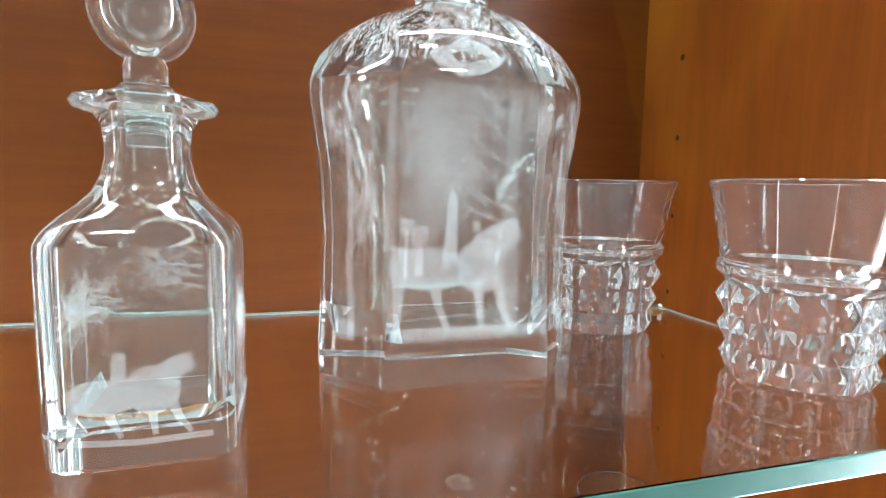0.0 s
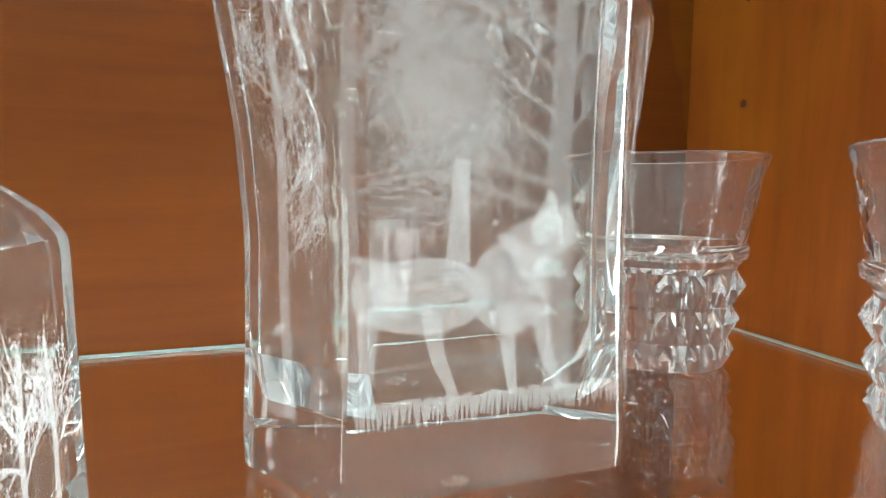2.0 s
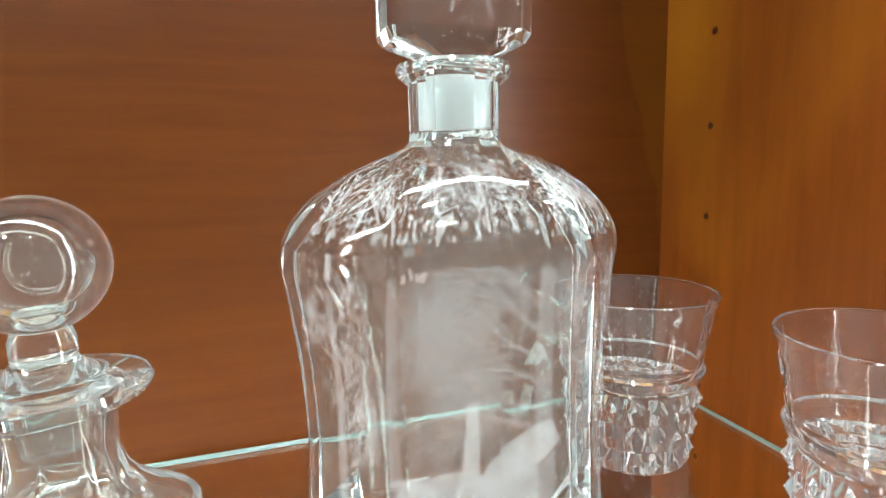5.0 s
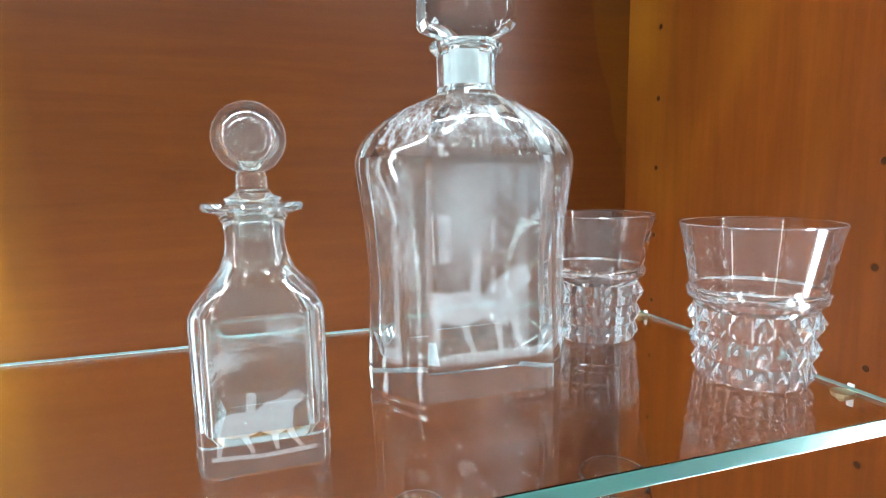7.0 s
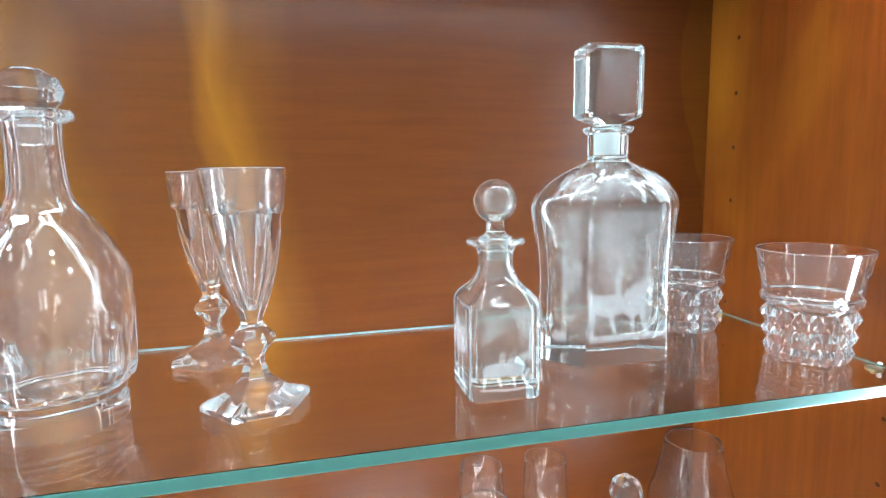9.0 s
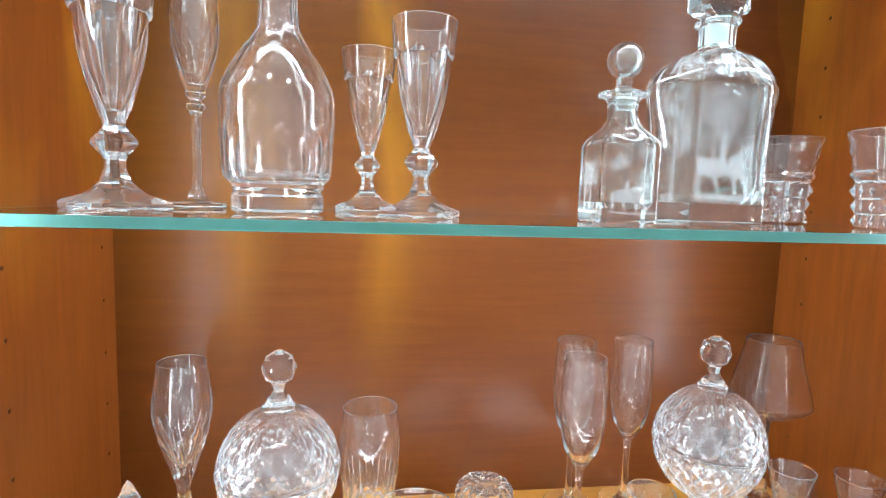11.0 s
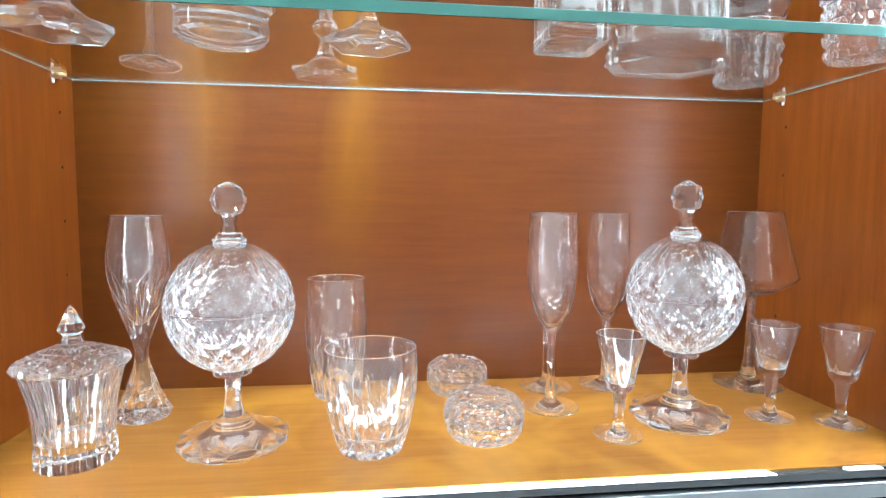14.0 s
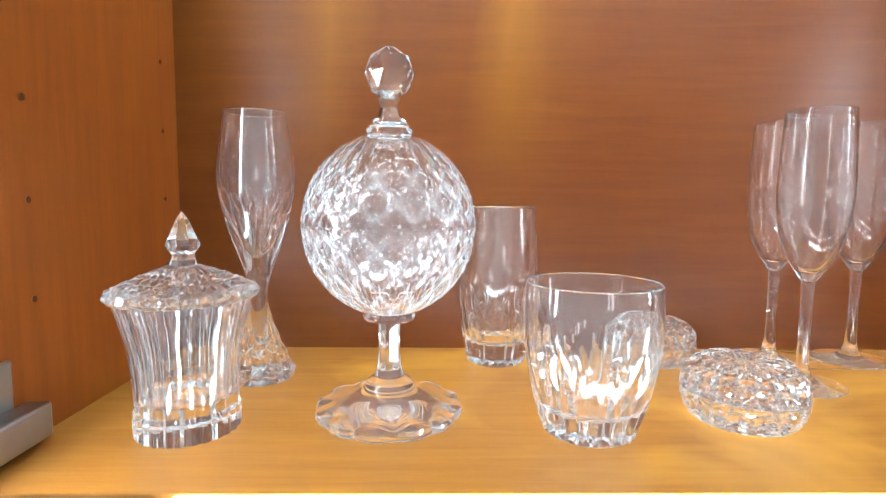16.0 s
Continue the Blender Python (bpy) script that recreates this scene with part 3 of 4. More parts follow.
# tumblers with cut grooves at the base
def grooved(z_low, z_high, n, deep):
    def shape(a, r, z):
        top = z_high - (0.016 if int(a * n / (2 * math.pi)) % 2 else 0.0)
        k = smooth(z, z_low, z_low + 0.003) * (1 - smooth(z, top - 0.016, top))
        return r - deep * k * (1 - scallop(a, n)) * 1.3, z
    return shape


def cut_tumbler(x, y):
    g = empty("cut_tumbler", x, y, ZB, "clear crystal tumbler with long cuts and a thick base", "tumbler", tall=1.04)
    out = [(0, 0.0), (0.0215, 0.0), (0.0255, 0.0022), *curve([(0.0268, 0.006), (0.0318, 0.022), (0.0362, 0.045), (0.0372, 0.062), (0.0362, 0.0805)], 8), (0.0355, 0.0812)]
    inn = curve([(0.0349, 0.0805), (0.0358, 0.062), (0.0342, 0.042), (0.0292, 0.023), (0.0225, 0.0155), (0, 0.014)], 6)
    cut = lambda a, r, z: grooved(0.001, 0.056, 24, 0.0016)(a, r, z) if r > 0.0245 and z < 0.0812 and (r, z) not in inn else (r, z)
    part_raw("base", lathe(out[:7], 120, cut), CRYSTAL, g, "thick cut base", 20, False)
    part_raw("wall", lathe(out[6:] + inn, 120, cut), CRYSTAL, g, "", 20, False)
    return g


cut_tumbler(-0.118, 0.645)
high = empty("highball_glass", -0.155, 0.774, ZB, "tall barrel-shaped crystal highball glass with cut grooves", "highball glass", tall=1.09)
out = [(0, 0.0), (0.0195, 0.0), (0.0228, 0.002), *curve([(0.0238, 0.006), (0.0282, 0.030), (0.0312, 0.062), (0.0305, 0.088), (0.0282, 0.1115)], 8), (0.0276, 0.1122)]
inn = curve([(0.027, 0.1115), (0.0294, 0.088), (0.0298, 0.062), (0.0265, 0.033), (0.021, 0.0175), (0, 0.0155)], 6)
cut = lambda a, r, z: grooved(0.001, 0.060, 22, 0.0013)(a, r, z) if r > 0.0215 and z < 0.112 and (r, z) not in inn else (r, z)
part_raw("base", lathe(out[:7], 120, cut), CRYSTAL, high, "thick cut base", 20, False)
part_raw("wall", lathe(out[6:] + inn, 120, cut), CRYSTAL, high, "", 20, False)


# low covered boxes like cushions of cut petals
def cushion_box(x, y, r0, turn):
    g = empty("cushion_box", x, y, ZB, "low round cut-crystal covered box shaped like a cushion", "crystal box", "cushion boxes", turn, 1.03)
    s = r0 / 0.034

    def petal(a, r, z):
        w = ridge(a + 0.05 * math.sin(z * 900), 18)
        return r - 0.0026 * s * (1 - w) * min(1, r / (0.02 * s)) * (0.55 + 0.45 * math.cos(z * 1150)), z + 0.0014 * s * (w - 0.5) * smooth(r, 0.004, 0.015) * (1 if z > 0.019 * s else 0)
    low = curve([(0.020, 0.0), (0.0275, 0.002), (0.0325, 0.009), (0.034, 0.0175)], 6)
    part("base", lathe([(0, 0)] + [(r * s, z * s) for r, z in low] + [(0.0285 * s, 0.0175 * s), (0.024 * s, 0.008 * s), (0.0, 0.006 * s)], 108, petal), CUT, g, "", 12)
    up = curve([(0.034, 0.0185), (0.0322, 0.0275), (0.0245, 0.0345), (0.012, 0.0368), (0.004, 0.0345)], 6)
    part("lid", lathe([(0, 0.0285 * s), (0.022 * s, 0.027 * s), (0.0285 * s, 0.0185 * s)] + [(r * s, z * s) for r, z in up] + [(0, 0.034 * s)], 108, petal), CUT, g, "", 12)
    return g


cushion_box(-0.023, 0.660, 0.0345, 0)
cushion_box(-0.030, 0.773, 0.0325, 10)


# ---- upper shelf ----
def cut_goblet(x, y, k, turn):
    """Panel-cut goblet with a hexagonal knob and foot."""
    def panels(a, r, z):
        f = polygon(a, 6) if 0.052 * k < z < 0.124 * k else 1.0
        if z >= 0.124 * k:
            f = 1
        rise = 0.008 * k * (1 - ridge(a, 6)) if 0.11 * k < z < 0.124 * k else 0
        return r * (f * 0.985 if f < 1 else 1), z + rise
    inner = curve([(0, 0.064), (0.005, 0.066), (0.0140, 0.088), (0.0202, 0.115), (0.0245, 0.1515)], 5)
    outer = curve([(0.0262, 0.1515), (0.0240, 0.128), (0.0231, 0.1225), (0.0192, 0.095), (0.0124, 0.070), (0.0072, 0.057)], 6)

    def bowl_shape(a, r, z):
        on = r > inner_r(z) * 1.03
        return panels(a, r, z) if on else (r, z)

    def inner_r(z):
        pts = [(rr * k, zz * k) for rr, zz in inner]
        for (r0, z0), (r1, z1) in zip(pts, pts[1:]):
            if z0 <= z <= z1 and z1 > z0:
                return r0 + (r1 - r0) * (z - z0) / (z1 - z0)
        return 0.0 if z < pts[0][1] else pts[-1][0]
    sc = lambda pts: [(r * k, z * k) for r, z in pts]
    hexa = lambda a, r, z: (r * polygon(a, 6), z)
    bowl = sc(inner + [(0.0254, 0.1522)] + outer)
    stem = sc([(0.0072, 0.057), (0.0068, 0.054), (0.0082, 0.0515), (0.0135, 0.0455), (0.0142, 0.043), (0.0132, 0.0405), (0.0082, 0.035), (0.0066, 0.032), (0.0066, 0.0265), (0.0095, 0.0185), (0.0145, 0.0135)])
    foot = sc([(0.0145, 0.0135), (0.020, 0.0098), (0.0325, 0.0058), (0.0342, 0.0045), (0.0342, 0.0008), (0.0335, 0.0), (0, 0)])
    return stemware("cut_goblet", x, y, SH, "panel-cut crystal goblet with a hexagonal knob and foot", "goblet", bowl, stem, foot, CRYSTAL, 60, (bowl_shape, hexa, hexa), "cut goblets", 22, turn)


cut_goblet(-0.119, 0.662, 1.0, 12)
cut_goblet(-0.162, 0.764, 1.0, 30)
cut_goblet(-0.345, 0.656, 1.13, 5)

# tall flute with a ringed knob
bowl = curve([(0, 0.109), (0.006, 0.112), (0.0155, 0.136), (0.019, 0.155), (0.0178, 0.190), (0.0185, 0.232)], 5) + [(0.0192, 0.2328)] \
    + curve([(0.0198, 0.232), (0.0192, 0.190), (0.0212, 0.154), (0.0175, 0.130), (0.0095, 0.106), (0.0075, 0.1035)], 6)
stem = [(0.0075, 0.1035), (0.0088, 0.1025), (0.0088, 0.0985), (0.0055, 0.096), (0.0052, 0.094), (0.0082, 0.0915), (0.0084, 0.089), (0.0055, 0.0845), (0.0042, 0.080), (0.0040, 0.030), (0.0045, 0.018), (0.0085, 0.0095), (0.0095, 0.007)]
foot = [(0.0095, 0.007), (0.013, 0.0052), (0.0245, 0.0042), (0.0252, 0.0034), (0.0252, 0.0006), (0.0245, 0.0), (0, 0)]
stemware("tall_flute", -0.316, 0.748, SH, "tall panel-cut crystal flute with a ringed knob", "flute glass", bowl, stem, foot, CRYSTAL, 48,
         (lambda a, r, z: (r * polygon(a, 8), z) if 0.104 < z < 0.160 and r > 0.016 * smooth(z, 0.09, 0.15) + 0.0028 else (r, z), lambda a, r, z: (r * polygon(a, 8), z), None), sharp=22)

# round carafe with cut panels
car = empty("round_decanter", -0.230, 0.662, SH, "round crystal decanter with cut panels round its base", "decanter")


def panel_cut(a, r, z):
    if r > 0.036:
        k = smooth(z, 0.024, 0.03) * (1 - smooth(z, 0.052 + 0.012 * ridge(a, 14), 0.060 + 0.012 * ridge(a, 14)))
        return r - 0.0024 * k * (1 - scallop(a, 14)), z
    if z > 0.125 and r > 0.0128:
        return r * polygon(a, 10), z
    return r, z


out = [(0, 0.0), (0.031, 0.0), (0.0345, 0.002), (0.0345, 0.013), (0.0325, 0.017), (0.0345, 0.0195), (0.0345, 0.0225), (0.0395, 0.0265),
       *curve([(0.0412, 0.033), (0.0424, 0.060), (0.0424, 0.085), (0.0408, 0.095), (0.031, 0.115), (0.0185, 0.133), (0.0152, 0.145), (0.0145, 0.165), (0.0152, 0.179)], 6), (0.0215, 0.1815), (0.022, 0.184), (0.0205, 0.186)]
inn = [(0.0105, 0.1855), (0.0102, 0.165), *curve([(0.0112, 0.145), (0.0155, 0.131), (0.028, 0.112), (0.0372, 0.094), (0.0385, 0.085), (0.0382, 0.055), (0.0345, 0.028), (0, 0.026)], 5)]
part("body", lathe(out + inn, 112, panel_cut), CRYSTAL, car, "", 22)
stop = part("stopper", lathe([(0, 0.166), (0.009, 0.167), (0.0098, 0.184), (0.0102, 0.1862), (0.016, 0.1905), (0.0185, 0.1965), (0.016, 0.2035), (0.008, 0.2085), (0, 0.2095)], 10), CRYSTAL, car, "faceted crystal stopper", 10)


# whisky tumblers: three rings of pyramids and cut corner columns
def diamond_tumbler(x, y, turn):
    g = empty("diamond_tumbler", x, y, SH, "heavy crystal whisky tumbler with rings of cut pyramids", "tumbler", "whisky tumblers", turn)
    n = 18
    bands = ((0.0, 0.0125, 0.0318, 0.0034), (0.0125, 0.026, 0.0330, 0.0038), (0.026, 0.0405, 0.0345, 0.0042))
    prof = [(0, 0.0012), (0.027, 0.0012)]
    for z0, z1, r, d in bands:
        for f in (0.06, 0.5, 0.94):
            prof.append((r, z0 + (z1 - z0) * f + 0.0003))
    prof += [(0.0352, 0.0425), (0.0385, 0.0455), (0.0392, 0.049), (0.0372, 0.0515), (0.0385, 0.054), (0.0402, 0.062), (0.0418, 0.070), (0.0434, 0.078), (0.0448, 0.0855), (0.0442, 0.0862)]
    inner = [(0.0432, 0.0856), (0.0412, 0.074), (0.0388, 0.060), (0.0368, 0.050), (0.034, 0.0425), (0.025, 0.040), (0, 0.0395)]

    def shape(a, r, z):
        for z0, z1, rb, d in bands:
            if z0 < z < z1 and abs(r - rb) < 1e-6:
                v = (z - 0.0003 - z0) / (z1 - z0)
                u = (a * n / (2 * math.pi)) % 1.0
                h = 1 - max(abs(2 * u - 1), abs(2 * v - 1) / 0.88)
                return r + d * max(0, h) - 0.0004, z
        return r, z

    def column(a, r, z):
        r, z = shape(a, r, z)
        if z > 0.0535 and z < 0.084:
            u = (a * 2 / (2 * math.pi)) % 1.0
            w = abs(u - 0.5) * 1.7
            if w < 0.2:
                v = ((z - 0.0535) / 0.016) % 1.0
                return r - 0.0026 * max(0.25, 1 - abs(w / 0.2 - abs(2 * v - 1)) * 1.8) * (1 - smooth(z, 0.076, 0.084)), z
        return r, z
    inner_set = {(r, z) for r, z in inner}
    fine = []
    for (r0, z0), (r1, z1) in zip(prof[11:], prof[12:]):
        fine.append((r0, z0))
        if z0 >= 0.054 and z1 < 0.086:
            fine += [(r0 + (r1 - r0) * t, z0 + (z1 - z0) * t) for t in (0.25, 0.5, 0.75)]
    fine.append(prof[-1])
    def slim(a, r, z):
        q = (r, z) if (r, z) in inner_set else column(a, r, z)
        return q[0] * 0.875, q[1] * 0.985
    rows = prof[:11] + fine + inner
    for nm, i, j in (("foot", 0, 2), ("pyramid_ring", 2, 5), ("pyramid_ring", 5, 8), ("pyramid_ring", 8, 11), ("wall", 11, len(rows))):
        part_raw(nm, lathe(rows[max(0, i - 1):j], 144, slim), BRILLIANT if nm == "pyramid_ring" else CRYSTAL, g, "", 8, False)
    return g


diamond_tumbler(0.2935, 0.640, 42)
diamond_tumbler(0.256, 0.738, 48)


# ---- square bottles with engraving ----
def loft(rows):
    """A skin over closed rows of points, in order; first and last rows are closed."""
    bm = bmesh.new()
    vs = [[bm.verts.new(p) for p in row] for row in rows]
    for a, b in zip(vs, vs[1:]):
        n = len(a)
        for k in range(n):
            bm.faces.new((a[k], a[(k + 1) % n], b[(k + 1) % n], b[k]))
    bm.faces.new(vs[0][::-1])
    bm.faces.new(vs[-1])
    return bm


def octagon(w, d, fw, fd, z, rnd=0.0012):
    """An oblong with cut corners: half width and depth, half lengths of its long and short flats; corners softly rounded."""
    c = [(fw, -d), (w, -fd), (w, fd), (fw, d), (-fw, d), (-w, fd), (-w, -fd), (-fw, -d)]
    out = []
    for i, p in enumerate(c):
        a, b = Vector(c[i - 1]), Vector(c[(i + 1) % 8])
        p = Vector(p)
        ra = min(rnd, (a - p).length * 0.4)
        rb = min(rnd, (b - p).length * 0.4)
        q0, q1 = p + (a - p).normalized() * ra, p + (b - p).normalized() * rb
        m = (q0 + q1 + 2 * p) / 4
        out += [(q0.x, q0.y, z), (m.x, m.y, z), (q1.x, q1.y, z)]
        if i in (3, 7):   # the long flats
            e = b + (p - b).normalized() * min(rnd, (p - b).length * 0.4)
            out += [(q1.x + (e.x - q1.x) * k / 5, q1.y + (e.y - q1.y) * k / 5, z) for k in range(1, 5)]
    return out


def match(row, n_row, z, r):
    """A circle whose points lie at the same angles as the row's, so that a bottle's shoulder runs into its neck."""
    return [(r * x / math.hypot(x, y), r * y / math.hypot(x, y), z) for x, y, _ in row]


def blend(a, b, t, z):
    return [(p[0] + (q[0] - p[0]) * t, p[1] + (q[1] - p[1]) * t, z) for p, q in zip(a, b)]


class Engraving:
    """Fine ground marks laid on a flat bottle face: strokes, dots and plain patches, in the face's own x and z."""
    def __init__(self, place):
        self.bm, self.place = bmesh.new(), place

    def fan(self, pts):
        vs = [self.bm.verts.new(self.place(x, z)) for x, z in pts]
        if len(vs) > 2:
            self.bm.faces.new(vs)

    def stroke(self, pts, w0, w1):
        rows = []
        for i, (x, z) in enumerate(pts):
            a, b = pts[max(0, i - 1)], pts[min(len(pts) - 1, i + 1)]
            dx, dz = b[0] - a[0], b[1] - a[1]
            n = math.hypot(dx, dz) or 1
            w = (w0 + (w1 - w0) * i / (len(pts) - 1)) / 2
            rows.append((self.bm.verts.new(self.place(x - dz / n * w, z + dx / n * w)), self.bm.verts.new(self.place(x + dz / n * w, z - dx / n * w))))
        for a, b in zip(rows, rows[1:]):
            self.bm.faces.new((a[0], a[1], b[1], b[0]))

    def dot(self, x, z, r):
        self.fan([(x + r * math.cos(i * math.pi / 3), z + r * math.sin(i * math.pi / 3)) for i in range(6)])

    def oval(self, x, z, rx, rz, n=20, turn=0.0):
        c, s = math.cos(turn), math.sin(turn)
        self.fan([(x + rx * math.cos(t) * c - rz * math.sin(t) * s, z + rx * math.cos(t) * s + rz * math.sin(t) * c) for t in np.linspace(0, 2 * math.pi, n, endpoint=False)])

    def branch(self, rng, x, z, angle, length, width, depth, box_, leaf):
        """A forking twig with leaf dots; it stays inside the box."""
        pts = [(x, z)]
        a = angle
        for _ in range(4):
            a += rng.uniform(-0.22, 0.22)
            pts.append((pts[-1][0] + math.cos(a) * length / 4, pts[-1][1] + math.sin(a) * length / 4))
        inside = [p for p in pts if box_[0] < p[0] < box_[1] and box_[2] < p[1] < box_[3]]
        if len(inside) < 2:
            return
        self.stroke(inside, width, width * 0.55)
        for p in inside[1:]:
            for _ in range(leaf):
                px, pz = p[0] + rng.gauss(0, length * 0.16), p[1] + rng.gauss(0, length * 0.16)
                if box_[0] < px < box_[1] and box_[2] < pz < box_[3]:
                    self.dot(px, pz, rng.uniform(0.0002, 0.00042))
        if depth:
            for p in inside[1:]:
                for side in (-1, 1):
                    if rng.random() < 0.8:
                        self.branch(rng, p[0], p[1], a + side * rng.uniform(0.35, 0.95), length * rng.uniform(0.5, 0.72), width * 0.55, depth - 1, box_, leaf)


# the large flat decanter
dec = empty("flat_decanter", 0.1480, 0.693, SH, "large waisted clear decanter engraved with trees", "decanter")
SHAPE = [  # height, half width, half depth, half front flat, half side flat
    (0.0, 0.0545, 0.0335, 0.0335, 0.006), (0.0015, 0.0565, 0.0352, 0.0345, 0.007), (0.010, 0.0568, 0.0354, 0.0345, 0.007), (0.030, 0.0556, 0.0352, 0.0335, 0.007),
    (0.060, 0.0548, 0.0350, 0.0328, 0.007), (0.085, 0.0562, 0.0350, 0.0328, 0.007), (0.105, 0.0586, 0.0350, 0.0332, 0.008), (0.115, 0.0598, 0.0350, 0.0335, 0.009), (0.120, 0.0599, 0.0348, 0.0332, 0.009), (0.1245, 0.0588, 0.0340, 0.0322, 0.009)]
rows = [octagon(w, d, fw, fd, z, 0.0022) for z, w, d, fw, fd in SHAPE]
sh = octagon(0.0588, 0.0340, 0.0322, 0.009, 0.1245, 0.0022)
nk = match(sh, 24, 0.154, 0.0160)
for t, z in ((0.06, 0.1298), (0.16, 0.1348), (0.30, 0.1400), (0.50, 0.1452), (0.70, 0.1490), (0.85, 0.1514), (0.95, 0.1532), (1.0, 0.1552)):
    rows.append(blend(sh, nk, t, z))
for r, z in ((0.0157, 0.157), (0.0157, 0.1735), (0.0188, 0.1762), (0.0198, 0.1782), (0.0192, 0.1800)):
    rows.append(match(sh, 24, z, r))
ins = [match(sh, 24, 0.1798, 0.0125), match(sh, 24, 0.158, 0.0122)]
si = octagon(0.0528, 0.0280, 0.0275, 0.006, 0.122)
ni = match(si, 24, 0.154, 0.0123)
for t, z in ((0.75, 0.1440), (0.45, 0.1372), (0.2, 0.1292), (0.0, 0.121)):
    ins.append(blend(si, ni, t, z))
for z, w, d, fw, fd in SHAPE[7:2:-1]:
    ins.append(octagon(w - 0.0068, d - 0.0068, fw - 0.0055, fd - 0.002, max(z, 0.022)))
ins.append(octagon(0.045, 0.025, 0.0255, 0.003, 0.0175))
bm = loft(rows + ins)
part("body", bm, PRESSED, dec, "thick clear waisted body with cut corners", 16)
part("ground_neck", lathe([(0.0119, 0.1585), (0.0119, 0.1772), (0.0114, 0.1772), (0.0114, 0.1585), (0.0119, 0.1585)], 40), SATIN, dec, "ground glass plug in the neck", 30)
st = [octagon(0.009, 0.009, 0.006, 0.006, 0.159, 0.0006), octagon(0.0108, 0.0108, 0.0075, 0.0075, 0.179, 0.0006), octagon(0.0085, 0.0085, 0.006, 0.006, 0.1815, 0.0006), octagon(0.0225, 0.0135, 0.0165, 0.0085, 0.1865),
      octagon(0.0245, 0.0155, 0.0185, 0.0095, 0.1895), octagon(0.0245, 0.0155, 0.0185, 0.0095, 0.2375), octagon(0.0228, 0.0140, 0.0172, 0.0085, 0.2398)]
stopper = part("stopper", loft(st), PRESSED, dec, "oblong faceted glass stopper", 12)

rng = random.Random(4)
e = Engraving(lambda x, z: (x, 0.0358, z))
for k in range(700):
    x, z = rng.gauss(0.002, 0.011), rng.gauss(0.088, 0.012)
    if abs(x) < 0.031 and 0.058 < z < 0.117:
        e.dot(x, z, rng.uniform(0.0003, 0.0009))
tagged(part("cloud_engraving", e.bm, FROST_CLOUD, dec, "faint matt leaf stipple on the rear face"), kind="stuff")
e = Engraving(lambda x, z: (x, -0.0357, z))
for x0, w in ((-0.0325, 0.0040), (0.0155, 0.0075)):
    e.stroke([(x0, 0.024), (x0 + 0.0008, 0.045), (x0 - 0.0004, 0.075), (x0 + 0.001, 0.116)], w, w * 0.7)
limits = (-0.0335, 0.0325, 0.020, 0.118)
for z0, a0, ln in ((0.066, 2.75, 0.030), (0.072, 2.95, 0.034), (0.080, 2.6, 0.034), (0.088, 2.8, 0.034), (0.096, 2.5, 0.030), (0.104, 2.3, 0.024)):
    e.branch(rng, 0.0140, z0, a0, ln, 0.0016, 2, limits, 3)
for z0, a0 in ((0.084, 0.7), (0.098, 0.9)):
    e.branch(rng, 0.0175, z0, a0, 0.018, 0.0011, 2, limits, 2)
for z0, a0 in ((0.070, 0.35), (0.082, 0.6), (0.095, 0.8)):
    e.branch(rng, -0.0310, z0, a0, 0.020, 0.0012, 2, limits, 3)
for k in range(900):
    x, z = rng.gauss(-0.010, 0.0095), rng.gauss(0.096, 0.010)
    if -0.033 < x < 0.012 and 0.0735 < z < 0.1185:
        e.dot(x, z, rng.uniform(0.00025, 0.00055))
part("tree_engraving", e.bm, FROST_THIN, dec, "finely engraved trees with bare and leafy branches")
e = Engraving(lambda x, z: (x, -0.0359, z))
# plain ground patches where the engraved figure stands
e.oval(-0.0165, 0.0480, 0.0150, 0.0085)
e.oval(-0.0265, 0.0490, 0.0062, 0.0078)
e.oval(0.0035, 0.0490, 0.0100, 0.0108)
e.stroke([(0.004, 0.055), (0.012, 0.0605), (0.0195, 0.0640)], 0.0140, 0.0085)
e.stroke([(-0.0265, 0.0540), (-0.0310, 0.0565), (-0.0345, 0.0560)], 0.0022, 0.0010)
for x0, x1 in ((-0.0290, -0.0300), (-0.0155, -0.0095), (0.0025, 0.0045), (0.0105, 0.0165)):
    e.stroke([(x0, 0.0450), (x0 + (x1 - x0) * 0.3, 0.0340), (x1, 0.0240)], 0.0048, 0.0021)
e.stroke([(-0.0095, 0.0500), (-0.0088, 0.0620), (-0.0082, 0.0775)], 0.0062, 0.0036)
part("figure_engraving", e.bm, FROST, dec, "plain matt ground patches in the engraved scene")
e = Engraving(lambda x, z: (x, -0.0358, z))
for k in range(70):
    x = -0.032 + 0.064 * k / 69
    e.stroke([(x, 0.0245 + rng.uniform(0, 0.0012)), (x + rng.uniform(-0.0006, 0.0006), 0.0205 - rng.uniform(0, 0.0020))], 0.0012, 0.0004)
tagged(part("ground_line_engraving", e.bm, FROST, dec, "engraved band of grass"), kind="stuff")


def chamfer_place(side, off=0.0006):
    p0, p1 = Vector((side * 0.0332, -0.0352)), Vector((side * 0.0560, -0.007))
    mid, way = (p0 + p1) / 2, (p1 - p0).normalized()
    nrm = Vector((side, -0.82)).normalized()

    def place(x, z):
        w = 0.0 if z < 0.07 else 0.0026 * smooth(z, 0.07, 0.12)
        q = mid + way * x + nrm * (off + w)
        return (q.x, q.y, z)
    return place


